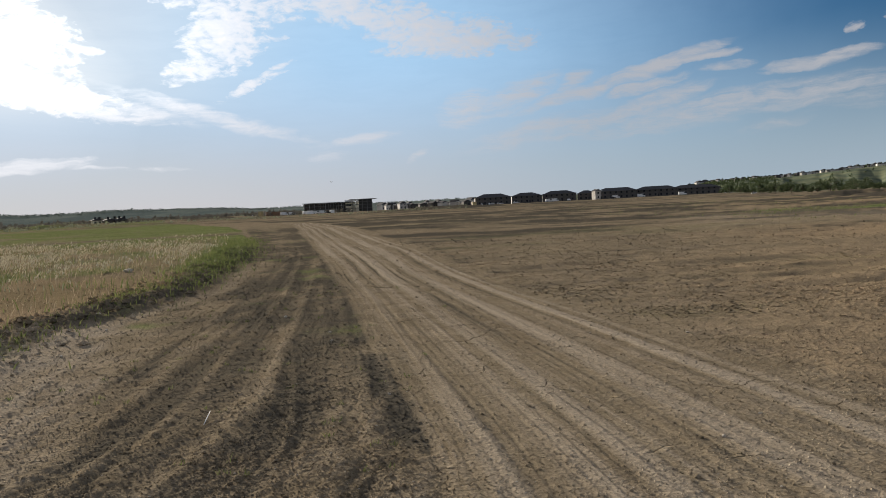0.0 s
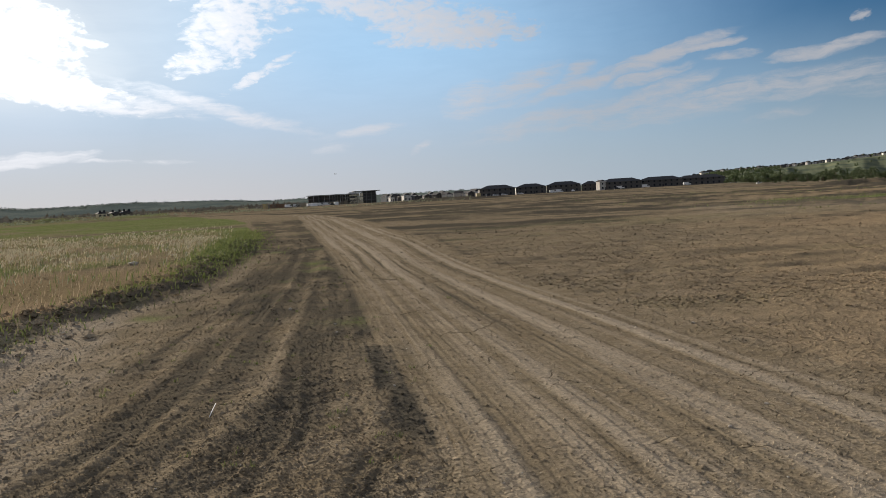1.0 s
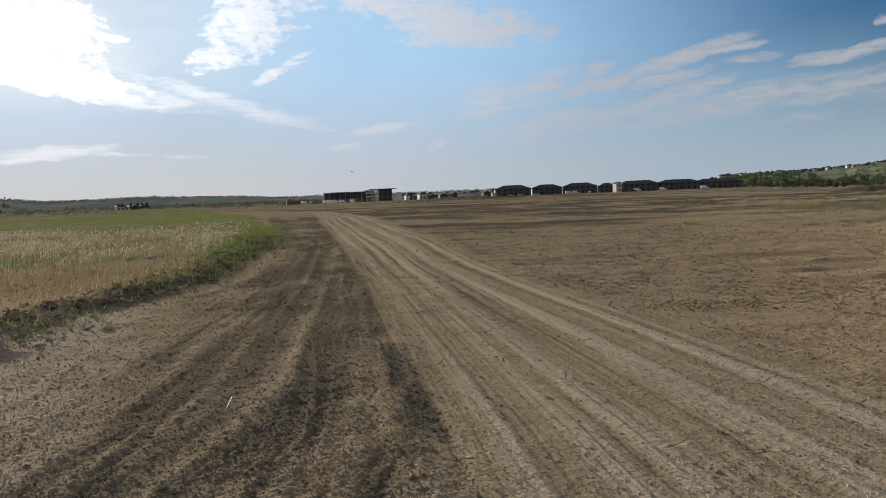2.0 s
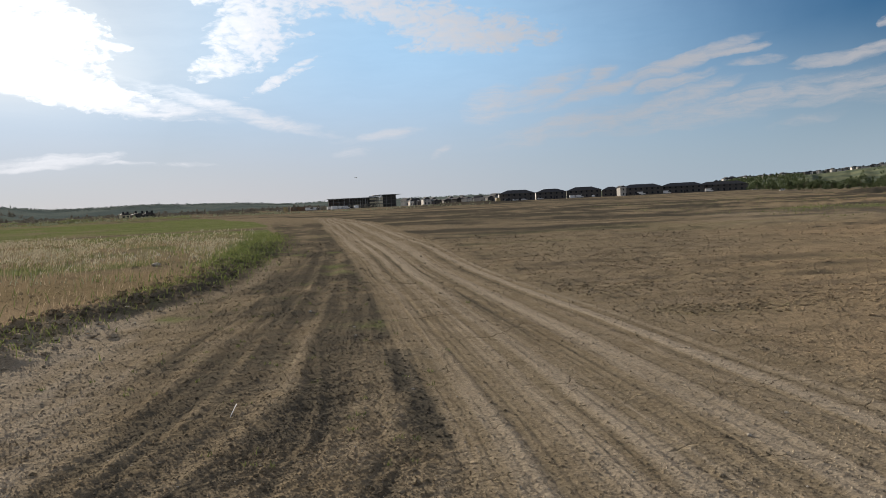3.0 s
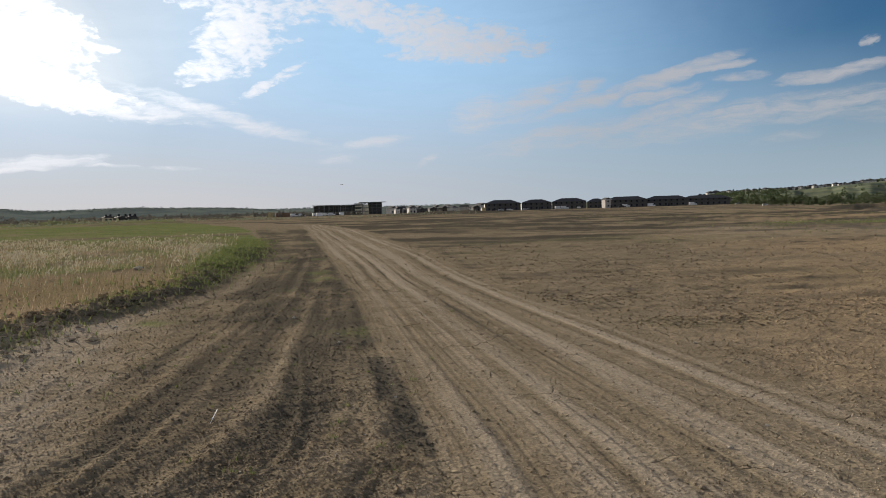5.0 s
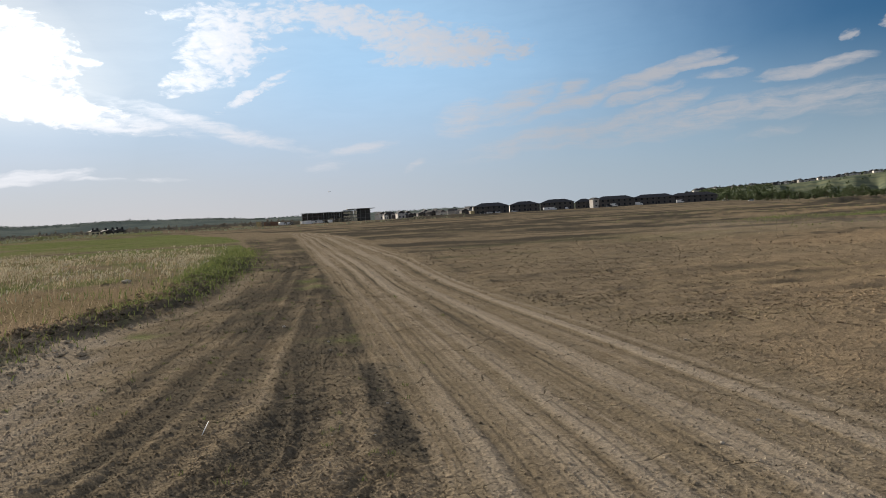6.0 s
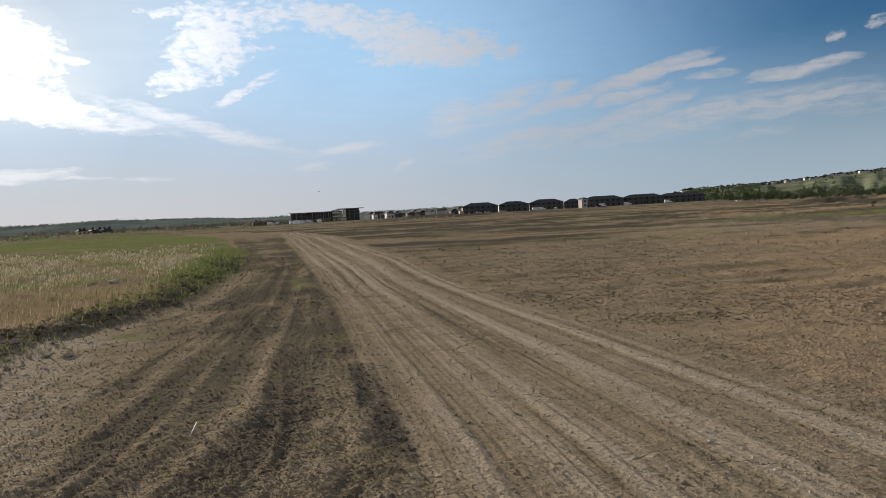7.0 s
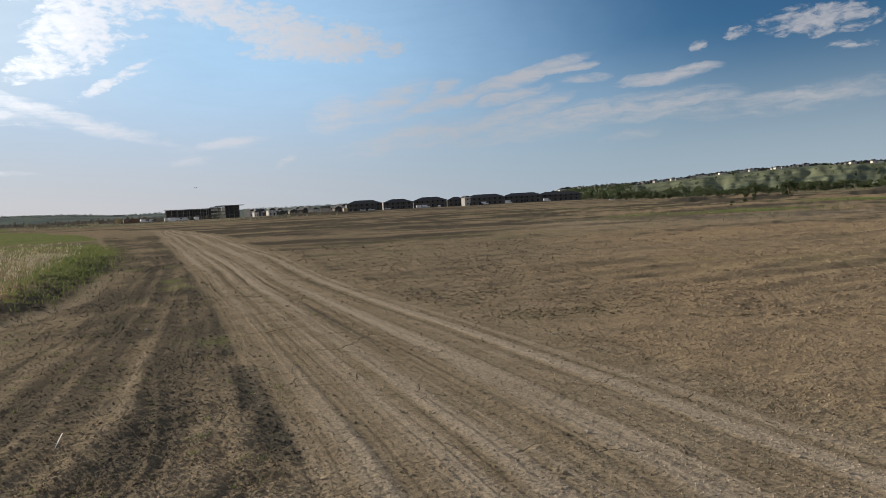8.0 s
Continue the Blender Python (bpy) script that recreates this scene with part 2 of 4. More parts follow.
    own = n.math("MULTIPLY_ADD", n.math("MULTIPLY", own, attr("loose")), 1.0, 1.0)
    col = n.mix(1.0, col, n.node("ShaderNodeCombineColor", {k: own for k in (0, 1, 2)}).outputs[0], "MULTIPLY")
    # crumbs of soil stand apart from one another
    rough_part = n.math("SUBTRACT", 1.0, n.math("MULTIPLY", attr("packed"), 0.72))
    crumb1 = n.math("MULTIPLY", n.ramp(c1, 0.45, 0.60), n.ramp(d1, 0.0, 0.42, 1.0, 0.0))
    crumb2 = n.math("MULTIPLY", n.ramp(c2, 0.66, 0.80), n.ramp(d2, 0.0, 0.40, 1.0, 0.0))
    crumb3 = n.math("MULTIPLY", n.ramp(c3, 0.84, 0.92), n.ramp(d3, 0.0, 0.34, 1.0, 0.0))
    loose = n.math("MULTIPLY", rough_part, n.ramp(mid, 0.34, 0.62, 0.25, 1.2))
    # shrinkage cracks of the packed track
    bend = n.node("ShaderNodeTexNoise", {"Vector": at, "Scale": 2.2, "Detail": 4.0}).outputs[1]
    bent = n.node("ShaderNodeVectorMath", {0: bend, 1: (0.5, 0.5, 0.0), 2: at}, operation="MULTIPLY_ADD").outputs[0]
    cr = n.node("ShaderNodeTexVoronoi", {"Vector": bent, "Scale": 1.5})
    cr.feature = "DISTANCE_TO_EDGE"
    crack = n.ramp(cr.outputs[0], 0.003, 0.010, 1.0, 0.0)
    crack = n.math("MULTIPLY", crack, n.math("MULTIPLY", attr("packed"), n.ramp(n.noise(at, 0.9, 2.0), 0.52, 0.60)))
    col = n.mix(n.math("MULTIPLY", crack, 0.6), col, (0.05, 0.04, 0.03, 1))
    n.put(sh.inputs["Base Color"], col)
    h = n.math("MULTIPLY", crumb1, n.math("MULTIPLY_ADD", rough_part, 0.005, 0.001))
    h = n.math("ADD", h, n.math("MULTIPLY", n.math("MULTIPLY", crumb2, 0.013), loose))
    h = n.math("ADD", h, n.math("MULTIPLY", n.math("MULTIPLY", crumb3, 0.030), loose))
    h = n.math("ADD", h, n.math("MULTIPLY", fine, n.math("MULTIPLY_ADD", rough_part, 0.011, 0.006)))
    h = n.math("ADD", h, n.math("MULTIPLY", grain, n.math("MULTIPLY_ADD", rough_part, 0.008, 0.003)))
    h = n.math("ADD", h, n.math("MULTIPLY", coarse, n.math("MULTIPLY", rough_part, 0.011)))
    h = n.math("SUBTRACT", h, n.math("MULTIPLY", crack, 0.02))
    bp = n.node("ShaderNodeBump", {"Strength": 0.85, "Distance": 1.0, "Height": h})
    n.put(sh.inputs["Normal"], bp.outputs[0])
    return m


SOIL = soil_material()
CLOD = plain("clod_soil", (0.19, 0.145, 0.092), (0.30, 0.238, 0.155), 20, 0.95, bump=0.4)
PEBBLE = plain("pebble_stone", (0.36, 0.32, 0.26), (0.52, 0.47, 0.39), 30, 0.8)
DRY_GRASS = leafy("dry_grass", (0.27, 0.21, 0.13), (0.47, 0.38, 0.26), 0.3)
SEED_HEAD = leafy("seed_head", (0.56, 0.50, 0.38), (0.85, 0.80, 0.68), 0.4)
GREEN_GRASS = leafy("green_grass", (0.085, 0.110, 0.035), (0.18, 0.200, 0.075), 0.35)
SAGE = leafy("sage_weed", (0.20, 0.22, 0.15), (0.32, 0.33, 0.22), 0.3)
MEADOW_GRASS = leafy("meadow_grass", (0.125, 0.155, 0.050), (0.23, 0.24, 0.10), 0.3)
LEAF = leafy("leaf", (0.050, 0.072, 0.034), (0.115, 0.140, 0.065), 0.25)
# dark brown scrub, its colour paled to imitate the haze in front
SCRUB = leafy("brown_scrub", (0.120, 0.112, 0.095), (0.185, 0.172, 0.145), 0.2)
# leaves of the ridge woods, blued and paled as a painted distance haze
HAZED_LEAF = leafy("hazed_leaf", (0.105, 0.130, 0.118), (0.15, 0.175, 0.150), 0.2)
BARK = plain("bark", (0.09, 0.07, 0.05), (0.15, 0.12, 0.09), 6, 0.95)

# ---- land ----


def lattice(ix, iy, seed):
    h = (ix.astype(np.int64) * 374761393 + iy.astype(np.int64) * 668265263 + seed * 974711) & 0x7FFFFFFF
    h = ((h ^ (h >> 13)) * 1274126177) & 0x7FFFFFFF
    return ((h ^ (h >> 16)) & 0xFFFF) / 65535.0


def value_noise(x, y, seed=0):
    ix, iy = np.floor(x), np.floor(y)
    fx, fy = x - ix, y - iy
    fx, fy = fx * fx * (3 - 2 * fx), fy * fy * (3 - 2 * fy)
    a, b = lattice(ix, iy, seed), lattice(ix + 1, iy, seed)
    c, d = lattice(ix, iy + 1, seed), lattice(ix + 1, iy + 1, seed)
    return (a + (b - a) * fx) * (1 - fy) + (c + (d - c) * fx) * fy


def fbm(x, y, octaves=4, seed=0, gain=0.5):
    total, amp, norm = 0.0, 1.0, 0.0
    for k in range(octaves):
        total = total + amp * value_noise(x * 2**k + 17.3 * k, y * 2**k - 9.1 * k, seed + k)
        norm, amp = norm + amp, amp * gain
    return total / norm


def step(v, lo, hi):
    q = np.clip((v - lo) / (hi - lo), 0, 1)
    return q * q * (3 - 2 * q)


def band(v, mid, half, soft):
    return step(v, mid - half - soft, mid - half + soft) * (1 - step(v, mid + half - soft, mid + half + soft))


TRACK_Y = np.array([-400, -40, 0, 5.0, 9.0, 14.0, 17.0, 20.5, 27.0, 36.0, 51.0, 65.0, 80.0, 95.0, 120.0, 400.0])
TRACK_R = np.array([95, 10, 3.66, 2.74, 1.95, 0.84, 0.22, -0.40, -1.35, -3.00, -6.0, -8.9, -12.6, -17.2, -30.0, -330.0])
TRACK_L = np.array([88, 7, 0.65, 0.00, -0.72, -1.62, -2.24, -2.92, -4.35, -6.10, -9.4, -12.3, -15.6, -20.2, -33.0, -333.0])
BERM_Y = np.array([-40, 5.0, 9.5, 11.5, 14.0, 16.2, 19.0, 24.5, 32.0, 37.0, 50.0, 68.0, 92.0, 125.0, 300.0])
BERM_X = np.array([-2.0, -5.4, -5.95, -6.15, -5.98, -5.98, -6.30, -7.20, -8.75, -9.8, -12.9, -18.0, -26.5, -41.0, -115.0])
# wheel marks in the loose soil beside the track: where each one lies at these distances along it
MARK_Y = np.array([-6.0, 4.2, 5.2, 6.5, 8.5, 11.0, 16.0, 26.0, 45.0])
MARKS = [
    (np.array([-2.7, -2.52, -2.52, -2.60, -2.70, -2.88, -3.52, -5.0, -9.4]), 0.13, 1.0),
    (np.array([-2.2, -2.20, -2.28, -2.42, -2.56, -2.76, -3.42, -5.0, -9.4]), 0.08, 0.7),
    (np.array([-2.3, -1.96, -1.82, -1.80, -2.10, -2.36, -3.02, -4.6, -9.1]), 0.15, 0.9),
    (np.array([-1.4, -1.22, -1.24, -1.40, -1.84, -2.12, -2.75, -4.4, -9.0]), 0.07, 0.5),
    (np.array([-0.9, -0.98, -1.06, -1.22, -1.72, -2.02, -2.66, -4.3, -9.0]), 0.06, 0.5),
    (np.array([0.2, 0.00, -0.24, -0.52, -0.95, -1.38, -2.25, -4.1, -8.8]), 0.20, 1.0),
    (np.array([-0.5, -0.55, -0.66, -0.80, -1.20, -1.62, -2.42, -4.2, -8.9]), 0.10, 0.6),
    (np.array([-3.9, -3.30, -3.20, -3.22, -3.26, -3.40, -3.95, -5.3, -9.6]), 0.06, 0.5),
    (np.array([-4.6, -3.90, -3.75, -3.70, -3.70, -3.80, -4.30, -5.6, -9.8]), 0.05, 0.4),
]


def across(x, y):
    """0 at the left edge of the track, 1 at its bright right rut."""
    left, right = np.interp(y, TRACK_Y, TRACK_L), np.interp(y, TRACK_Y, TRACK_R)
    return (x - left) / (right - left)


def ridge(az, rows):
    a, h = zip(*rows)
    return np.interp(az, a, h)


def land(x, y):
    """Height and soil masks at arrays of places."""
    r, az = np.hypot(x, y), np.degrees(np.arctan2(x, y))
    u = across(x, y) + (fbm(x * 0.12, y * 0.12, 2, 5) - 0.5) * 0.05
    inner = 1 - step(r, 90, 140)
    on = band(u, 0.55, 0.62, 0.10) * inner
    # wheel ruts of the track
    rut = np.zeros_like(x)
    stripe = np.zeros_like(x)
    dark = np.zeros_like(x)
    # lane: middle, half width, height, paleness, darkness
    for mid, half, rise, shine, darkness in ((0.97, 0.028, 0.009, 0.85, 0.0), (0.885, 0.030, -0.006, 0.0, 0.26), (0.79, 0.02, 0.006, 0.18, 0.0), (0.70, 0.055, -0.008, 0.55, 0.0),
                                        (0.605, 0.03, -0.004, 0.0, 0.22), (0.515, 0.016, -0.012, 0.0, 0.50), (0.465, 0.02, 0.008, 0.25, 0.0), (0.405, 0.035, 0.014, 0.66, 0.0),
                                        (0.355, 0.014, -0.014, 0.0, 0.55), (0.27, 0.03, 0.006, 0.42, 0.0), (0.20, 0.025, -0.008, 0.0, 0.34), (0.10, 0.028, 0.008, 0.50, 0.0),
                                        (0.035, 0.02, -0.010, 0.0, 0.28), (1.075, 0.02, 0.008, 0.34, 0.0), (1.15, 0.02, -0.008, 0.0, 0.22), (1.22, 0.03, 0.006, 0.22, 0.0),
                                        (1.36, 0.02, -0.008, 0.0, 0.18), (1.47, 0.03, 0.006, 0.2, 0.0)):
        wob = (fbm(y * 0.06 + 40 * mid, x * 0.02, 2, 11) - 0.5) * 0.03
        fray = (fbm(x * 2.2, y * 0.9, 3, 13 + int(mid * 40)) - 0.5) * 0.030
        k = band(u + wob + fray, mid, half, 0.022) * inner * np.clip(0.25 + 1.5 * fbm(y * 0.22 + 9 * mid, x * 0.05 + mid, 3, 19) - 0.1, 0, 1.2)
        rut += 0.35 * rise * k
        stripe = np.maximum(stripe, 0.85 * shine * k)
        dark = np.maximum(dark, 0.75 * darkness * k)
    lines = fbm(u * 22.0, y * 0.10 + x * 0.03, 3, 25, 0.75)
    thin = fbm(u * 62.0, y * 0.22, 2, 27, 0.7)
    rut = rut + ((lines - 0.5) * 0.014 + (thin - 0.5) * 0.012) * on
    stripe = stripe + 0.24 * step(lines, 0.52, 0.62) * on + 0.12 * step(thin, 0.55, 0.7) * on
    dark = dark + 0.30 * (1 - step(lines, 0.36, 0.46)) * on + 0.14 * (1 - step(thin, 0.32, 0.45)) * on
    # wheel marks in the loose soil beside the track, drawing together with distance
    v = (x + 0.045 * (y - 6)) - np.interp(y, TRACK_Y, TRACK_L)
    beside = np.zeros_like(x)
    mark = np.zeros_like(x)
    for way, half, weight in MARKS:
        d = x - np.interp(y, MARK_Y, way) + (fbm(x * 1.2, y * 0.5, 3, 31) - 0.5) * 0.16
        wide = 0.7 * half * (1 + 0.03 * np.clip(y - 5, 0, 25))
        k = np.exp(-(d / wide) ** 2) * step(y, -4, 2) * (1 - step(y, 26, 40))
        gaps = np.clip(2.6 * fbm(x * 0.9 + half * 70, y * 0.30, 3, 143) - 0.75, 0, 1)
        beside += (-0.012 * k + 0.008 * np.exp(-((np.abs(d) - 1.9 * wide) / (0.7 * wide)) ** 2)) * weight
        mark = np.maximum(mark, weight * k * gaps)
    pulled = np.interp(y, MARK_Y, MARKS[2][0])
    comb = fbm((x - pulled) * 5.5 / (1 + 0.02 * np.clip(y - 5, 0, 25)), y * 0.13, 3, 147, 0.7)
    beside = beside + (comb - 0.5) * 0.022 * (1 - step(y, 16, 26))
    berm_d = x - np.interp(y, BERM_Y, BERM_X) + (fbm(x * 0.5, y * 0.5, 3, 41) - 0.5) * 0.9
    near = (1 - step(y, 30, 42)) * step(y, -30, -10)
    left_soil = step(berm_d, -0.2, 0.5) * (1 - step(u, -0.12, 0.06)) * (1 - step(y, 60, 90)) * step(y, -30, 0)
    berm = np.exp(-(berm_d / 0.62) ** 2) * near
    west = (1 - step(berm_d, -0.5, 0.1)) * step(y, -20, 0) * (1 - step(x, -3.0, -1.0))
    east = step(u, 1.12, 1.35)
    # height
    clods = fbm(x * 2.1, y * 2.1, 4, 51)
    fine = fbm(x * 9.0, y * 9.0, 3, 61)
    roughness = 0.25 + 0.75 * np.maximum(east, left_soil * 1.0)
    z = (rut + beside * left_soil) * step(r, 1.0, 3.0) + step(r, 1.5, 3.2) * (clods - 0.5) * 0.030 * roughness * inner + step(r, 2.2, 3.4) * (fine - 0.5) * 0.013 * roughness * inner
    near_grain = fbm(x * 21.0, y * 21.0, 2, 65) + 0.6 * fbm(x * 47.0, y * 47.0, 1, 67)
    z = z + (near_grain - 0.8) * 0.009 * (1 - 0.5 * on) * (1 - step(r, 9, 20)) * step(r, 2.6, 3.4) * (1 - step(np.abs(az), 46, 52))
    furrow = fbm(x * 0.35 + y * 0.12, y * 1.3 - x * 0.25, 3, 71)
    z = z + east * inner * ((furrow - 0.5) * 0.13 + (fbm(x * 0.9 + y * 0.3, y * 2.6 - x * 0.5, 3, 73) - 0.5) * 0.06) * step(r, 8, 16)
    z = z + berm * (0.07 + 0.30 * (fbm(x * 2.6, y * 2.6, 4, 81, 0.6) - 0.35) + 0.10 * (fine - 0.5))
    z = z + (fbm(x * 0.05, y * 0.05, 3, 91) - 0.5) * 0.5 * step(r, 15, 60)
    z = z + west * 0.05
    # churned heaps at the far edge of the field
    edge = np.exp(-((r - 104) / 9) ** 2) * step(az, 21, 30) * (1 - step(az, 55, 60))
    z = z + edge * 2.6 * np.clip(fbm(x * 0.16, y * 0.16, 4, 101) - 0.36, 0, 1)
    strip_heap = np.exp(-((r - 77 - 0.4 * (az - 16)) / 3.0) ** 2) * step(az, 11, 13.5) * (1 - step(az, 18, 24))
    z = z + strip_heap * 0.75 * np.clip(fbm(x * 0.45, y * 0.45, 4, 102) - 0.36, 0, 1)
    far_heap = np.exp(-((r - 235) / 30) ** 2) * step(az, -6, -2) * (1 - step(az, 2, 14))
    z = z + far_heap * 3.0 * np.clip(fbm(x * 0.05, y * 0.05, 4, 103) - 0.4, 0, 1)
    west_heap = np.exp(-((r - 260) / 30) ** 2) * (1 - step(az, -16, -12))
    z = z + west_heap * 3.4 * np.clip(fbm(x * 0.05, y * 0.05, 4, 107) - 0.35, 0, 1)
    # the plain sinks a little towards the river
    z = z - 1.4 * step(r, 110, 560) - 1.6 * step(r, 500, 900) - 2.0 * step(az, 20, 26) * step(r, 130, 420)
    # the far rises of the land
    wav = fbm(az * 0.30, r * 0.002, 3, 111) - 0.5
    east_h = ridge(az, ((15, 0), (18, 8), (20, 14), (24, 17.5), (30, 26), (35, 32), (40, 31), (50, 28), (70, 24), (100, 20), (180, 24)))
    z = z + (east_h + 3.0 * wav * step(az, 20, 30)) * step(r, 620, 1230) * step(az, 15, 18)
    gully = fbm(az * 0.9, r * 0.003, 3, 131) - 0.5
    z = z + gully * 9.0 * step(r, 650, 850) * (1 - step(r, 1000, 1200)) * step(az, 19, 23)
    west_h = ridge(-az, ((-10, 12), (0, 14), (10, 15), (14, 16), (17, 24), (24, 28), (29, 25), (34, 27), (60, 30), (180, 24)))
    z = z + (west_h + 6 * wav) * step(r, 1500, 2200) * (1 - step(az, 8, 16))
    z = z + 14.0 * step(r, 700, 1000) * step(-az, 28.6, 33.5) * (1 - step(-az, 80, 120))
    masks = {}
    tread = fbm(x * 1.4, y * 1.4, 4, 141)
    blotch = fbm(x * 1.0, y * 0.55, 4, 149, 0.65) - 0.5
    far_soil = step(y, 9, 14)
    side = step(-v + 0.5 * (fbm(x * 0.8, y * 0.4, 2, 157) - 0.5), 2.5, 3.2) * (1 - far_soil)
    shelf = band(berm_d, 1.05, 0.30, 0.25) * left_soil * (1 - step(y, 20, 26))
    masks["pale"] = np.clip(stripe + 0.26 * on * (0.3 + fbm(x * 0.5, y * 0.2, 3, 151)) + left_soil * (1 - far_soil) * 0.40 * np.clip(comb * 2.4 - 1.0, 0, 1) * (1 - mark)
                            + 0.42 * east * band(r, 44, 11, 7) * step(az, 13, 20) * (0.4 + fbm(x * 0.08, y * 0.4, 3, 155))
                            + 0.66 * left_soil * side * np.clip(0.4 + 1.6 * (tread - 0.3), 0, 1) + 0.40 * shelf, 0, 1)
    loose = 0.47 + 0.12 * far_soil + 0.46 * mark + 0.15 * (tread - 0.5) + 0.9 * (0.5 - comb) * (1 - far_soil) + 1.4 * blotch * (0.16 + 0.84 * far_soil) + 0.5 * (fbm(x * 0.45, y * 0.3, 3, 145) - 0.5)
    loose = np.clip(loose, 0.0, 0.68) * (1 - 0.75 * side) * (1 - 0.5 * shelf)
    # lumpy dark soil thrown out at the left edge of the track
    edge_lump = band(x - np.interp(y, MARK_Y, MARKS[5][0]), 0.0, 0.16, 0.20) * (1 - step(y, 7.5, 9.5)) * step(fbm(x * 1.1, y * 0.7, 3, 153), 0.38, 0.55)
    bands = fbm(x * 0.05, y * 0.30, 5, 165, 0.65)
    rows_of = fbm(x * 0.16 + y * 0.05, y * 0.9 - x * 0.12, 4, 169, 0.7)
    # takes in the darker lanes of the track too
    masks["damp"] = np.clip(left_soil * loose + 0.40 * edge_lump + 0.42 * berm + dark
                            + east * inner * 0.42 * np.clip(fbm(x * 0.30, y * 0.50, 5, 161, 0.68) * 3.0 - 1.25, 0, 1) + east * inner * 0.40 * np.clip(rows_of * 3.4 - 1.75, 0, 1)
                            + 0.16 * east * step(r, 50, 80) * (1 - step(r, 600, 900))
                            + 0.6 * edge * np.clip(fbm(x * 0.2, y * 0.2, 3, 167) * 3 - 1, 0, 1) + 0.9 * strip_heap * np.clip(fbm(x * 0.4, y * 0.4, 3, 163) * 2.5 - 0.6, 0, 1)
                            + east * step(r, 24, 45) * (1 - step(r, 600, 900)) * np.clip(bands * 3.0 - 1.25, 0, 0.55)
                            + 0.26 * east * band(r, 34, 9, 6) * (1 - step(az, 11, 18))
                            + 0.8 * far_heap, 0, 1)
    ditch = west * band(r + 4 * fbm(x * 0.04, y * 0.04, 2, 179), 60, 1.6, 1.5) * (1 - step(az, -16, -12))
    masks["damp"] = np.clip(masks["damp"] + 0.8 * ditch + 0.5 * west * band(r, 112, 5, 5) * fbm(x * 0.05, y * 0.05, 3, 183), 0, 1)
    meadow = west * step(np.hypot(x, y), 40, 55) * (1 - step(r, 150, 210))
    meadow = meadow * (0.50 + 1.9 * (fbm(x * 0.03, y * 0.12, 4, 171, 0.65) - 0.36))
    verge = np.exp(-((berm_d + 0.3) / 1.2) ** 2) * step(y, 19, 24) * (1 - step(y, 40, 52))
    strip = band(r + 0.35 * (az - 28) * 0.3, 57, 3.0, 2.5) * step(az, 19, 25) * 0.8 + band(r, 78, 9, 6) * step(az, 33, 37) * 0.9
    masks["green"] = np.clip(-0.45 * verge + meadow * (1 - 0.8 * ditch) * (0.45 + 0.55 * step(az, -30, -20)) * (1.5 * fbm(x * 0.02, y * 0.12, 3, 173) - 0.1) + verge + west * 0.22 + west * 0.30 * step(y, 17, 22) * np.clip(fbm(x * 0.35, y * 0.35, 3, 189) * 4 - 1.3, 0, 1.4) + 0.36 * east * inner * np.clip(fbm(x * 0.12, y * 0.3, 4, 175) * 3.4 - 1.4, 0, 1) + 0.85 * strip * np.clip(fbm(x * 0.10, y * 0.25, 3, 185) * 3 - 0.7, 0, 1.2) + 0.55 * left_soil * np.clip(fbm(x * 0.9, y * 0.9, 3, 181) - 0.50, 0, 1) * 3 * step(y, 5, 10)
                             + 0.9 * np.clip(fbm(x * 0.012, y * 0.05, 3, 177) - 0.35, 0, 1) * step(r, 160, 260) * (1 - step(az, -14, -8)) + 0.40 * step(r, 110, 150) * step(az, 32, 36), 0, 1)
    streaks = np.clip(fbm(x * 0.025, y * 0.16 - x * 0.02, 4, 187, 0.65) * 3.2 - 1.2, 0, 1) * step(r, 42, 60)
    masks["green"] = masks["green"] * (1 - 0.9 * ditch) * (1 - 0.45 * west * streaks * (1 - 0.6 * band(r, 125, 35, 25) * step(az, -29, -22)))
    masks["green"] = np.clip(masks["green"] + 0.42 * west * band(r, 115, 50, 30) * (1 - ditch) * np.clip(fbm(x * 0.03, y * 0.10, 3, 193) * 3 - 0.8, 0, 1), 0, 1)
    masks["dry"] = np.clip(0.22 * west * streaks + west * (0.42 + 0.9 * (fbm(x * 0.12, y * 0.2, 3, 191) - 0.45)) * (1 - step(r, 42, 60)), 0, 1)
    masks["rust"] = np.clip(west * (1 - step(y, 17, 24)) * 0.85 + east * inner * (0.45 + 0.55 * step(az, 10, 30)) * (0.35 + 0.9 * (fbm(x * 0.06, y * 0.12, 3, 201) - 0.35))
                            + 0.5 * edge, 0, 1)
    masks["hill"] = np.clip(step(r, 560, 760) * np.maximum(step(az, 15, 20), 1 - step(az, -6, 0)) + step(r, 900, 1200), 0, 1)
    # where the slopes take their painted haze tones
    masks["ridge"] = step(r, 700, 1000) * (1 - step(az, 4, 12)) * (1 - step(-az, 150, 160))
    masks["packed"] = np.clip(on * (1 - 0.2 * step(r, 30, 60)), 0, 1)
    return z, masks


def ground_at(x, y):
    return float(land(np.array([float(x)]), np.array([float(y)]))[0][0])


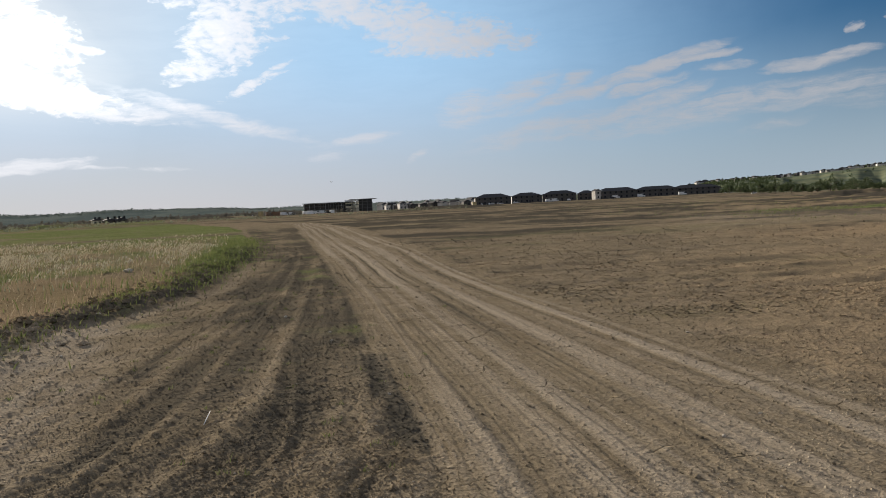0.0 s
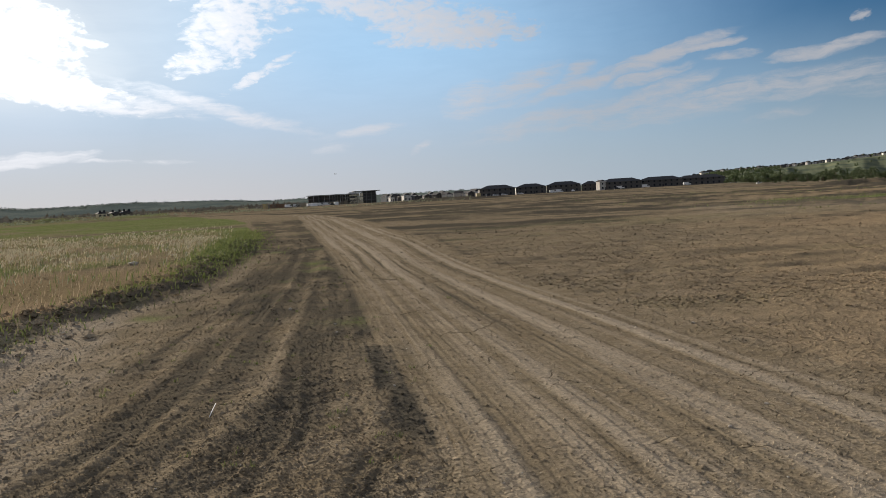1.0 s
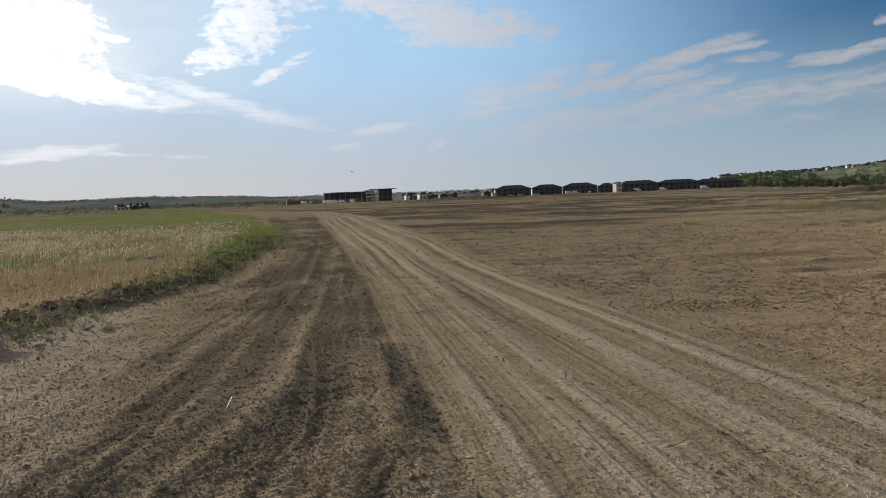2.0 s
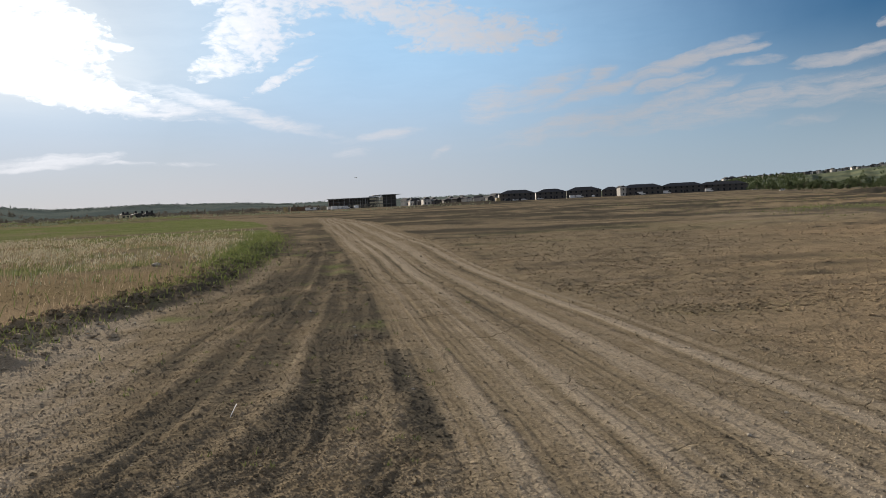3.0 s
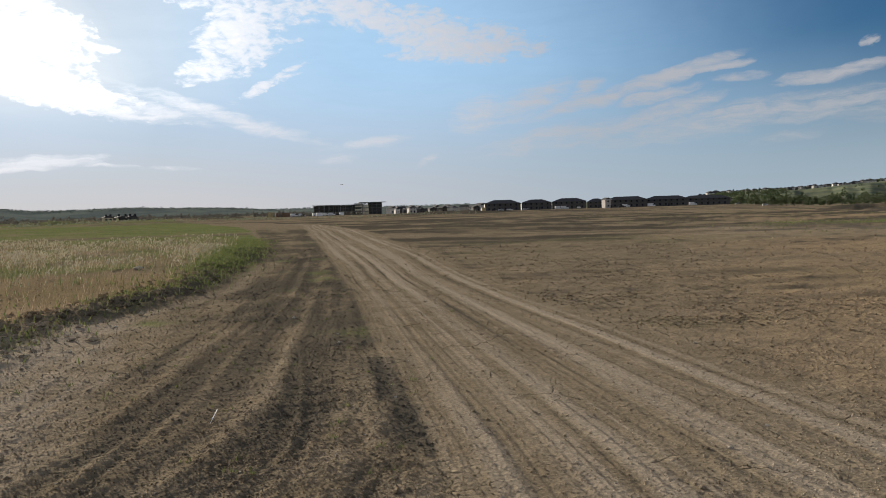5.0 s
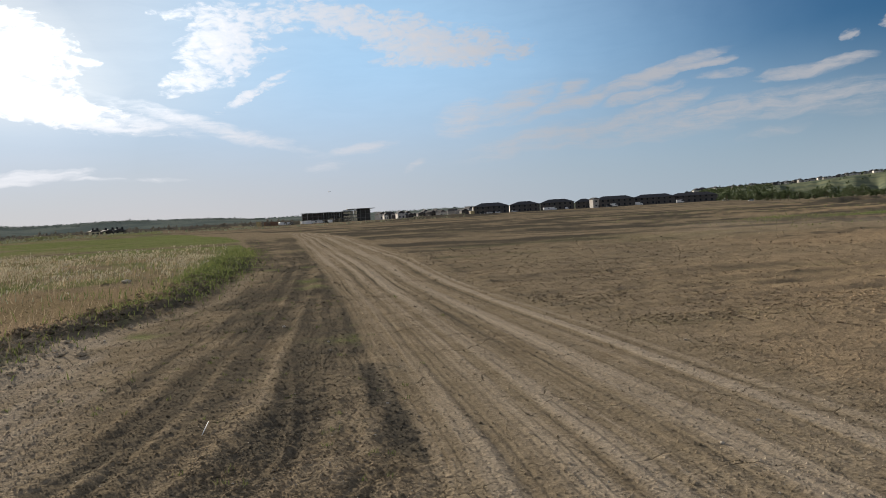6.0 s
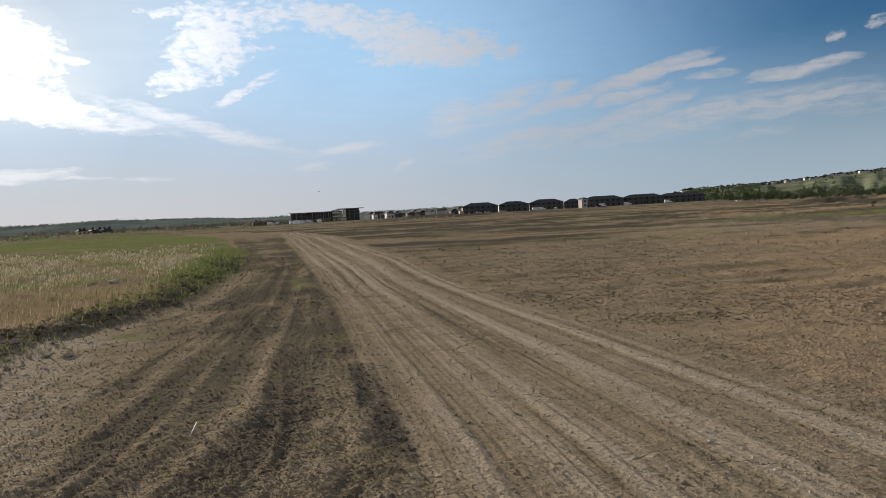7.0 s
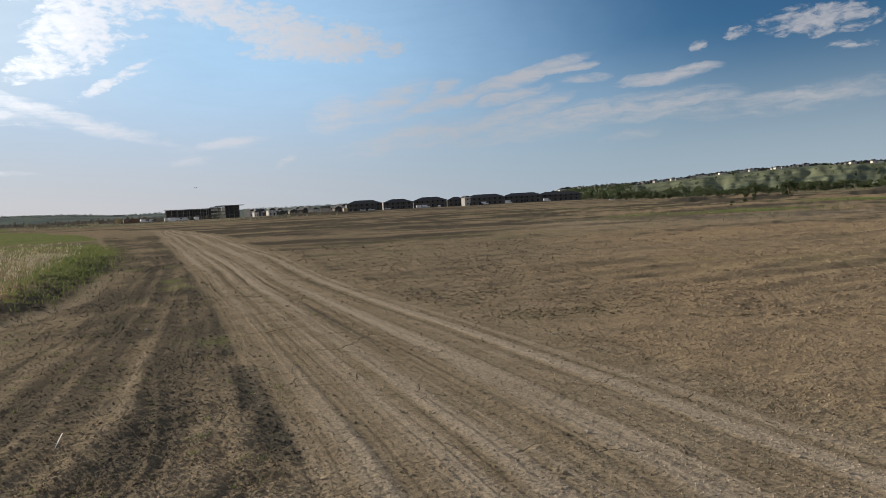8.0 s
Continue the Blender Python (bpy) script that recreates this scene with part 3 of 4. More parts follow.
def mesh_from(name, verts, faces, mat, smooth=False):
    """A mesh from arrays of places and of triangles or quads."""
    me = bpy.data.meshes.new(name)
    verts, faces = np.asarray(verts, np.float32), np.asarray(faces, np.int32)
    k = faces.shape[1]
    me.vertices.add(len(verts))
    me.vertices.foreach_set("co", verts.ravel())
    me.loops.add(faces.size)
    me.loops.foreach_set("vertex_index", faces.ravel())
    me.polygons.add(len(faces))
    me.polygons.foreach_set("loop_start", np.arange(len(faces), dtype=np.int32) * k)
    me.polygons.foreach_set("loop_total", np.full(len(faces), k, np.int32))
    me.polygons.foreach_set("use_smooth", np.full(len(faces), smooth))
    me.materials.append(mat)
    me.update(calc_edges=True)
    return me


def build_ground():
    fine = np.arange(-45, 47.01, 0.112)
    coarse = np.arange(48, 315 - 0.9, 1.0)
    az = np.radians(np.concatenate([fine, coarse]))
    inner = 1 / np.linspace(1 / 3.0, 1 / 90.0, 410)
    radii = np.concatenate([[0.6, 1.2, 1.8, 2.4], inner, np.geomspace(92, 1600, 150), np.geomspace(1640, 4600, 28)])
    rr, aa = np.meshgrid(radii, az, indexing="ij")
    x, y = (rr * np.sin(aa)).ravel(), (rr * np.cos(aa)).ravel()
    z, masks = land(x, y)
    rows, cols = rr.shape
    i = np.arange(rows - 1)[:, None] * cols
    j = np.arange(cols)[None]
    k = (j + 1) % cols
    quads = np.stack([i + j, i + k, i + cols + k, i + cols + j], -1).reshape(-1, 4)[:, ::-1]
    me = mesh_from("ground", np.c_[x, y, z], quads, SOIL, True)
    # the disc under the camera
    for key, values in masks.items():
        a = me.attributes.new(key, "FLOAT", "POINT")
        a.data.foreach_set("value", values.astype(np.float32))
    bm = bmesh.new()
    bm.from_mesh(me)
    bm.verts.ensure_lookup_table()
    bm.faces.new([bm.verts[q] for q in range(cols - 1, -1, -1)])
    bm.to_mesh(me)
    bm.free()
    return tagged(new("ground", me), "brown bare graded soil with wheel ruts and grassy edges", "ground", kind="structure")


build_ground()

# ---- helpers for things ----


def part(name, bm, mat, parent=None, label="", smooth=False):
    """Links a bmesh as one mesh object under a thing or a part."""
    me = bpy.data.meshes.new(name)
    bm.to_mesh(me)
    bm.free()
    me.materials.append(mat)
    if smooth:
        me.polygons.foreach_set("use_smooth", [True] * len(me.polygons))
    ob = new(name, me)
    ob.parent = parent
    return tagged(ob, label)


def box(bm, cx, cy, cz, sx, sy, sz, bevel=0.0):
    made = bmesh.ops.create_cube(bm, size=1.0, matrix=Matrix.Translation((cx, cy, cz)) @ Matrix.Diagonal((sx, sy, sz, 1)))
    if bevel:
        edges = list({e for v in made["verts"] for e in v.link_edges})
        bmesh.ops.bevel(bm, geom=edges, offset=bevel, segments=2, affect="EDGES")
    return bm


def boxed(*a, bevel=0.0):
    return box(bmesh.new(), *a, bevel=bevel)


def prism(points, y0, y1):
    """A solid from an outline in x and z, between two values of y."""
    bm = bmesh.new()
    a = [bm.verts.new((x, y0, z)) for x, z in points]
    b = [bm.verts.new((x, y1, z)) for x, z in points]
    bm.faces.new(a)
    bm.faces.new(b[::-1])
    for i in range(len(a)):
        j = (i + 1) % len(a)
        bm.faces.new((a[j], a[i], b[i], b[j]))
    bmesh.ops.recalc_face_normals(bm, faces=bm.faces)
    return bm


def tube(points, radii, sides=8):
    """A tapered round limb along the points."""
    bm = bmesh.new()
    rings = []
    for i, (p, r) in enumerate(zip(points, radii)):
        p = Vector(p)
        ahead = (Vector(points[min(i + 1, len(points) - 1)]) - Vector(points[max(i - 1, 0)])).normalized()
        turn = ahead.to_track_quat("Z", "Y")
        rings.append([bm.verts.new(p + turn @ Vector((r * math.cos(k * math.tau / sides), r * math.sin(k * math.tau / sides), 0))) for k in range(sides)])
    for a, b in zip(rings, rings[1:]):
        for k in range(sides):
            bm.faces.new((a[k], a[(k + 1) % sides], b[(k + 1) % sides], b[k]))
    bm.faces.new(rings[0][::-1])
    bm.faces.new(rings[-1])
    return bm


def thing(name, m, label, category, group=""):
    """An empty at the base of a thing that has parts."""
    ob = new(name)
    ob.matrix_basis = m
    ob.empty_display_size = 0.3
    return tagged(ob, label, category, group)


def stand(az, r, turn=0.0, sink=0.1):
    """A pose on the ground at an azimuth and distance; at turn 0 its -y side faces the track's start."""
    x, y = r * math.sin(radians(az)), r * math.cos(radians(az))
    return pose(x, y, ground_at(x, y) - sink, 0, 0, -az + turn)


# ---- building materials ----
# dark roofs and grey walls, lightened to put distance haze into their colour
ROOF = plain("dark_shingle", (0.050, 0.050, 0.054), (0.085, 0.084, 0.086), 0.8, 0.9)
SIDING = plain("grey_siding", (0.085, 0.080, 0.075), (0.13, 0.122, 0.115), 0.5, 0.8)
# pale walls, raised in tone for sun that misses their visible sides
PALE_SIDING = plain("pale_siding", (0.44, 0.42, 0.38), (0.62, 0.59, 0.54), 0.5, 0.8, spread=0.5)
TRIM = plain("white_trim", (0.70, 0.70, 0.68), (0.80, 0.80, 0.78), 2.0, 0.6)
CONCRETE = plain("raw_concrete", (0.17, 0.16, 0.15), (0.26, 0.25, 0.23), 0.7, 0.9)
# yellow of walls in low sun, the sunlight put into the colour
SUNLIT_YELLOW = plain("yellow_sheathing", (0.56, 0.48, 0.34), (0.70, 0.62, 0.46), 0.6, 0.85)
GLASS = plain("dark_glass", (0.02, 0.025, 0.03), (0.04, 0.045, 0.05), 1.0, 0.15)
WHITE_PAINT = plain("white_vehicle_paint", (0.68, 0.68, 0.67), (0.80, 0.80, 0.79), 1.5, 0.35)
DARK_PAINT = plain("dark_vehicle_paint", (0.03, 0.03, 0.035), (0.06, 0.06, 0.065), 1.5, 0.35)
RUBBER = plain("black_rubber", (0.015, 0.015, 0.015), (0.03, 0.03, 0.03), 5.0, 0.9)
STEEL = plain("weathered_steel", (0.16, 0.10, 0.07), (0.24, 0.15, 0.10), 1.0, 0.7, 0.2)
YELLOW = plain("yellow_paint", (0.38, 0.30, 0.15), (0.46, 0.37, 0.20), 1.0, 0.5)


# ---- houses ----


def windows(parent, w, rows, cols, z0, dz, y, trim, size=(1.2, 1.4)):
    """Framed panes on the front of a house."""
    first = None
    for i in range(rows):
        for k in range(cols):
            x = (k - (cols - 1) / 2) * w / cols
            z = z0 + i * dz
            if first is None:
                bm = boxed(0, 0, 0, size[0] + 0.2, 0.10, size[1] + 0.2)
                first = part("window", bm, trim, parent)
                part("pane", boxed(0, -0.045, 0, size[0], 0.06, size[1]), GLASS, first, "dark glass pane")
                first.matrix_basis = pose(x, y, z)
            else:
                copy_thing(first, pose(x, y, z))


def townhouse(m, w, d, h, roof_h, wall, label, cols=6, hip=True, name="townhouse", group="townhouse blocks"):
    ob = thing(name, m, label, "house", group)
    part("wall", boxed(0, 0, h / 2, w, d, h), wall, ob)
    e = 0.5
    if hip:
        bm = bmesh.new()
        lo = [bm.verts.new((sx * (w / 2 + e), sy * (d / 2 + e), h)) for sx, sy in ((-1, -1), (1, -1), (1, 1), (-1, 1))]
        run = min(d * 0.55, w * 0.35)
        hi = [bm.verts.new((sx * (w / 2 - run), 0, h + roof_h)) for sx in (-1, 1)]
        bm.faces.new(lo[::-1])
        for f in ((lo[0], lo[1], hi[1], hi[0]), (lo[1], lo[2], hi[1]), (lo[2], lo[3], hi[0], hi[1]), (lo[3], lo[0], hi[0])):
            bm.faces.new(f)
    else:
        bm = prism([(-w / 2 - e, h), (w / 2 + e, h), (0, h + roof_h)], -d / 2 - e, d / 2 + e)
    part("roof", bm, ROOF, ob)
    part("fascia", boxed(0, -d / 2 - e, h - 0.1, w + 2 * e, 0.14, 0.3), TRIM if wall is PALE_SIDING else SIDING, ob)
    windows(ob, w * 0.92, 2, cols, 1.7, 2.9, -d / 2 - 0.02, TRIM if wall is PALE_SIDING else SIDING)
    part("door", boxed(w * 0.5 / max(cols, 1), -d / 2 - 0.03, 1.05, 1.0, 0.08, 2.1), DARK_PAINT, ob, "dark entrance door")
    return ob


def build_houses():
    # dark rows of townhouses
    for az, w, h, rh, r, turn in ((3.97, 26, 5.6, 2.6, 560, 4), (6.53, 22, 5.5, 2.4, 570, 4), (8.98, 25, 5.6, 2.5, 575, 2), (10.97, 13, 5.2, 2.4, 600, 0),
                                  (13.19, 29, 5.6, 2.4, 560, -4), (16.01, 30, 5.3, 2.4, 570, -4), (18.72, 34, 5.0, 2.3, 580, -5)):
        ob = townhouse(stand(az, r, turn), w, 12, h, rh, SIDING, "long dark grey townhouse block with a low hipped shingle roof", max(3, int(w / 4)))
        # ends towards the sun are clad paler: sunlight put into their colour
        part("end_wall", boxed(-w / 2 - 0.06, 0, h / 2 - 0.1, 0.1, 11.6, h - 0.3), PALE_SIDING, ob, "end wall made pale as if sunlit")
    # narrow block whose pale colour stands in for sun on an end wall
    part_of = townhouse(stand(11.73, 545, 25), 4.5, 6, 6.2, 1.2, PALE_SIDING, "narrow house end wall, low sun put into its pale colour", 1, False)
    part_of["group"] = ""
    # pale houses in a row
    rnd = random.Random(4)
    first = townhouse(stand(-4.41, 640, 30), 6.5, 8, 4.6, 2.0, PALE_SIDING, "pale sided house with a dark gable roof", 2, False, "house", "pale houses in a row")
    grey = townhouse(stand(-4.07, 655, 15), 7.5, 8, 4.4, 1.9, SIDING, "grey sided house with a dark gable roof", 2, False, "house", "pale houses in a row")
    for x in (-4.03, -3.47, -2.91, -2.39, -1.88, -1.32, -0.80, -0.37, 0.15, 0.75, 1.40, 1.95, 2.34, -3.73, -3.13, -2.65, -2.18, -1.58, -1.02, -0.58, -0.15, 0.41, 1.09, 1.70, 2.17, 2.56):
        m = stand(x, rnd.uniform(590, 680), rnd.uniform(10, 50))
        copy_thing(first if rnd.random() < 0.5 else grey, m @ Matrix.Diagonal((rnd.uniform(0.45, 0.95), rnd.uniform(0.7, 1.0), rnd.uniform(0.65, 1.05), 1)))
    # houses along the crest of the grassy hill
    a = townhouse(stand(19.0, 1240, 20), 11, 10, 5.2, 3.0, PALE_SIDING, "pale two storey house on the hill crest", 1, False, "house", "houses along the hill crest")
    b = townhouse(stand(19.4, 1245, 10), 13, 10, 5.0, 3.0, SIDING, "grey house with a hipped roof on the hill crest", 1, True, "house", "houses along the hill crest")
    az = 14.2
    while az < 46:
        src = a if rnd.random() < 0.72 else b
        k = rnd.uniform(0.48, 0.74)
        if not 36.6 < az < 37.6:
            copy_thing(src, stand(az, rnd.uniform(1225, 1275), rnd.uniform(-20, 45)) @ Matrix.Diagonal((k, k, rnd.uniform(0.5, 0.78), 1)))
        az += rnd.uniform(0.13, 0.30)
    # two houses low on the far meadow
    townhouse(stand(-24.58, 535, 12), 5.6, 6, 3.4, 1.2, SUNLIT_YELLOW, "small house with low sun put into its yellow walls", 2, False, "house", "houses by the far meadow")
    # white house given dark siding, the shade on its front put into colour
    townhouse(stand(-23.01, 540, 12), 6.6, 6, 3.0, 1.6, SIDING, "small house with a gable roof, walls darkened as if shaded", 2, False, "house", "houses by the far meadow")
    townhouse(stand(-23.71, 548, 12), 9.0, 8, 3.0, 1.2, SIDING, "small grey house with a gable roof", 2, False, "house", "houses by the far meadow")


def construction_building():
    """A concrete frame of three storeys, half clad, with an upper block at one end."""
    m = stand(-7.74, 760, 3)
    ob = thing("construction_building", m, "unfinished concrete building with open storeys and flat roofs", "building")
    w = 68.0
    for i, z in enumerate((0.2, 3.6, 7.0)):
        part("floor_slab", boxed(0, 0, z, w, 15, 0.35), CONCRETE, ob)
    part("roof_slab", boxed(-10.0, 0, 10.4, 50, 17.5, 0.5), CONCRETE, ob, "flat roof slab over the long wing")
    part("roof_slab", boxed(24.5, 0, 12.4, 27, 18.5, 0.6), CONCRETE, ob, "higher roof slab over the end block")
    part("floor_slab", boxed(23.5, 0, 9.9, 21, 15, 0.35), CONCRETE, ob)
    for k in range(15):
        x = -w / 2 + 0.6 + k * (w - 1.2) / 14
        top = 12.2 if x > 12 else 10.2
        for y in (-7.0, 7.0):
            part("column", boxed(x, y, top / 2, 0.55, 0.55, top), CONCRETE, ob)
    for k in range(10):
        x = -28.5 + k * 4.1
        part("infill_wall", boxed(x, -5.2 + (k % 3) * 0.8, 5.2, 3.7, 0.25, 9.6), SIDING, ob, "dark infill wall")
    part("rear_wall", boxed(-9.0, 6.2, 5.2, 48, 0.25, 9.6), SIDING, ob, "dark rear wall")
    # bright panels stand in for sunlit parts of the end block
    for i in range(3):
        part("sheathing_panel", boxed(14.6, -6.6, 2.2 + 3.4 * i, 4.2, 0.2, 2.9), SUNLIT_YELLOW, ob, "yellow sheathing with sunlight put into its colour")
    part("stair_core", boxed(27, 0.5, 6.2, 12.5, 11.5, 12.0), SIDING, ob, "dark solid core")
    for i in range(3):
        part("sheathing_panel", boxed(10.5, -7.4, 1.9 + 3.4 * i, 7.0, 0.2, 1.5), SUNLIT_YELLOW, ob, "yellow sheathing with sunlight put into its colour")
        part("sheathing_panel", boxed(18.6, -7.5, 2.0 + 3.4 * i, 3.4, 0.2, 2.6), SUNLIT_YELLOW, ob, "yellow sheathing with sunlight put into its colour")
    part("parapet", boxed(9.5, -7.2, 11.2, 6.5, 0.3, 1.3), TRIM, ob, "white parapet panel")
    part("parapet", boxed(16.0, -7.4, 11.6, 4.5, 0.3, 1.5), TRIM, ob, "white parapet panel")
    for k in range(8):
        part("scaffold_pole", boxed(-33.5 + k * 5.2, -9.2, 5.0, 0.16, 0.16, 10.0), TRIM, ob)
    for k in range(3):
        part("scaffold_deck", boxed(-15.3, -8.9, 3.0 + k * 3.0, 36.5, 0.9, 0.12), STEEL, ob)


# ---- vehicles and site clutter ----


def wheel(parent, x, y, r=0.36):
    bm = bmesh.new()
    bmesh.ops.create_cone(bm, cap_ends=True, segments=16, radius1=r, radius2=r, depth=0.24, matrix=Matrix.Translation((x, y, r)) @ Euler((radians(90), 0, 0)).to_matrix().to_4x4())
    tyre = part("wheel", bm, RUBBER, parent)
    bm = bmesh.new()
    bmesh.ops.create_cone(bm, cap_ends=True, segments=12, radius1=r * 0.55, radius2=r * 0.5, depth=0.26, matrix=Matrix.Translation((x, y, r)) @ Euler((radians(90), 0, 0)).to_matrix().to_4x4())
    part("rim", bm, TRIM, tyre, "pale metal rim")


def van(m, paint, label, box_van=True):
    ob = thing("van" if box_van else "car", m, label, "vehicle", "parked vehicles")
    if box_van:
        side = [(-2.6, 0.45), (2.6, 0.45), (2.65, 1.15), (2.1, 1.35), (1.55, 2.15), (1.3, 2.35), (-2.5, 2.4), (-2.62, 2.2)]
        glass = [(2.05, 1.40), (1.58, 2.08), (0.75, 2.08), (0.75, 1.40)]
    else:
        side = [(-2.2, 0.40), (2.2, 0.40), (2.25, 0.85), (1.2, 1.0), (0.55, 1.5), (-1.2, 1.52), (-2.0, 1.0), (-2.2, 0.85)]
        glass = [(1.05, 1.02), (0.52, 1.44), (-1.15, 1.46), (-1.75, 1.02)]
    bm = prism(side, -0.95, 0.95)
    bmesh.ops.bevel(bm, geom=list(bm.edges), offset=0.08, segments=2, affect="EDGES")
    part("body", bm, paint, ob)
    part("window", prism(glass, -0.97, 0.97), GLASS, ob)
    for x in (-1.5, 1.55):
        for y in (-0.85, 0.85):
            wheel(ob, x, y)
    for y in (-0.6, 0.6):
        part("headlight", boxed(side[1][0] + 0.02, y, 0.85 if box_van else 0.7, 0.08, 0.3, 0.18), GLASS, ob)
    return ob


def container(m, paint, label, size=(6.0, 2.4, 2.5)):
    ob = thing("site_container", m, label, "container", "site containers")
    part("body", boxed(0, 0, size[2] / 2 + 0.15, *size, bevel=0.05), paint, ob)
    part("door", boxed(size[0] / 2 + 0.02, 0, size[2] / 2 + 0.15, 0.06, size[1] - 0.3, size[2] - 0.3), STEEL, ob)
    for x in (-1, 1):
        part("skid", boxed(x * size[0] * 0.35, 0, 0.1, 0.3, size[1], 0.25), STEEL, ob)
    return ob


def build_clutter():
    for az, r, turn, kind in ((17.85, 546, 10, 1), (14.96, 546, 5, 1), (9.70, 546, 80, 0), (13.15, 546, 10, 1), (8.21, 546, 15, 1), (8.68, 546, 10, 1), (4.53, 546, 12, 0), (3.89, 546, 20, 0),
                              (20.96, 545, 5, 0), (-13.92, 600, 30, 0), (-11.74, 560, 20, 1), (-11.15, 565, 0, 1), (-10.11, 600, 10, 1), (-9.39, 600, 5, 1), (-8.93, 600, 40, 1), (5.76, 546, 10, 0)):
        van(stand(az, r, turn, 0.05), WHITE_PAINT, "white panel van parked on bare soil" if kind else "white car parked on bare soil", bool(kind))
    for az, r in ((-8.51, 590), (3.33, 520), (12.86, 505)):
        van(stand(az, r, 10, 0.05), DARK_PAINT, "dark car parked on bare soil", False)
    container(stand(-13.43, 560, 70), YELLOW, "yellow site container on skids", (4.0, 2.4, 3.6))
    for az in (-12.77, -12.28):
        container(stand(az, 570, 5), STEEL, "rust brown shipping container on skids", (6.0, 2.4, 3.0))
    container(stand(-9.86, 585, 8), WHITE_PAINT, "white site trailer on skids", (4.5, 2.4, 2.6))
    for az in (-10.23, -9.56, -9.10, -8.21):
        container(stand(az, 640, 12), WHITE_PAINT, "white site trailer on skids", (3.6, 2.4, 2.4))
    container(stand(22.62, 430, 15), WHITE_PAINT, "white site trailer on skids", (2.4, 1.8, 1.2))
    container(stand(2.56, 540, 15), YELLOW, "orange yellow site container on skids", (3.0, 2.4, 2.6))
    # a grey heap of gravel before the pale houses
    heap("gravel_heap", 0.66, 520, 8.5, 4.0, 2.2, "long grey gravel heap on bare soil", CONCRETE)
    heap("soil_heap", 22.99, 300, 4.5, 3.0, 1.0, "low brown soil heap overgrown with weeds", CLOD)


def heap(name, az, r, w, d, h, label, mat):
    bm = bmesh.new()
    bmesh.ops.create_grid(bm, x_segments=26, y_segments=18, size=1.0)
    for v in bm.verts:
        q = math.hypot(v.co.x, v.co.y)
        v.co.z = max(0, 1 - q) ** 0.8 * h * (0.8 + 0.4 * noise.noise(Vector((v.co.x * 3, v.co.y * 3, az)))) - 0.15
        v.co.x, v.co.y = v.co.x * w, v.co.y * d
    ob = part(name, bm, mat, None, label, True)
    ob.matrix_basis = stand(az, r)
    return tagged(ob, label, "heap")


# ---- trees ----


def leaf_cloud(rnd, n, centres, size):
    """Many small bent leaf clumps scattered over the given lobes."""
    verts, faces = [], []
    for _ in range(n):
        c, rad = rnd.choice(centres)
        way = Vector((rnd.gauss(0, 1), rnd.gauss(0, 1), rnd.gauss(0, 1))).normalized()
        p = Vector(c) + Vector((way.x * rad[0], way.y * rad[1], way.z * rad[2])) * rnd.uniform(0.55, 1.05)
        turn = Euler((rnd.uniform(0, 6.3), rnd.uniform(0, 6.3), rnd.uniform(0, 6.3))).to_matrix()
        s = size * rnd.uniform(0.6, 1.4)
        k = len(verts)
        for q in ((-1, 0, 0), (0, -0.6, 0.15), (1, 0, 0), (0, 0.6, 0.15)):
            verts.append(p + turn @ (Vector(q) * s))
        faces += [(k, k + 1, k + 2), (k, k + 2, k + 3)]
    return verts, faces


def tree(m, h, seed, label, bare=0.28, leaves=900, mat=None, name="tree", group="trees at the foot of the hill"):
    rnd = random.Random(seed)
    ob = thing(name, m, label, "tree" if name == "tree" else "shrub", group)
    trunk = part("trunk", tube([(0, 0, 0), (0.02 * h, 0, 0.3 * h), (-0.02 * h, 0.01 * h, 0.7 * h)], (0.032 * h, 0.022 * h, 0.006 * h), 7), BARK, ob, smooth=True)
    lobes = []
    for i in range(8):
        a, z = rnd.uniform(0, 6.28), h * rnd.uniform(bare + 0.08, 0.85)
        spread = h * 0.30 * (1.15 - 0.8 * abs(z / h - 0.45))
        tip = (spread * math.cos(a), spread * math.sin(a), z)
        part("limb", tube([(0, 0, z * 0.6), (tip[0] * 0.5, tip[1] * 0.5, z * 0.85), tip], (0.012 * h, 0.008 * h, 0.003 * h), 5), BARK, trunk)
        k = rnd.uniform(0.13, 0.2) * h
        lobes.append((tip, (k, k, k * 0.9)))
    lobes.append(((0, 0, 0.82 * h), (0.14 * h, 0.14 * h, 0.17 * h)))
    v, f = leaf_cloud(rnd, leaves, lobes, 0.035 * h)
    crown = new("crown", mesh_from("crown", v, f, mat or LEAF))
    crown.parent = ob
    return ob


def build_trees():
    rnd = random.Random(9)
    kinds = [tree(stand(21.0 + i, 455 + 10 * i), 5.0 + i * 0.7, 20 + i, "dark green leafy poplar at the foot of the hill") for i in range(4)]
    az = 20.5
    while az < 46:
        r = rnd.uniform(420, 560)
        k = rnd.uniform(0.55, 1.15) * (0.8 if az < 24 else 1.0)
        copy_thing(rnd.choice(kinds), stand(az, r, rnd.uniform(0, 360), 0.3) @ Matrix.Diagonal((k * rnd.uniform(0.9, 1.5), k * rnd.uniform(0.9, 1.5), k, 1)))
        az += rnd.uniform(0.06, 0.34)
    shrub = tree(stand(34.6, 101, 0, 0.05), 2.2, 71, "dense dark green shrub at the edge of the field", 0.05, 1200, LEAF, "shrub", "shrubs along the field edge")
    for az, r, k in ((32.0, 88, 0.55), (32.5, 92, 0.40), (31.0, 68, 0.22), (33.4, 110, 0.35)):
        copy_thing(shrub, stand(az, r, az * 37, 0.03) @ Matrix.Diagonal((k, k, k, 1)))


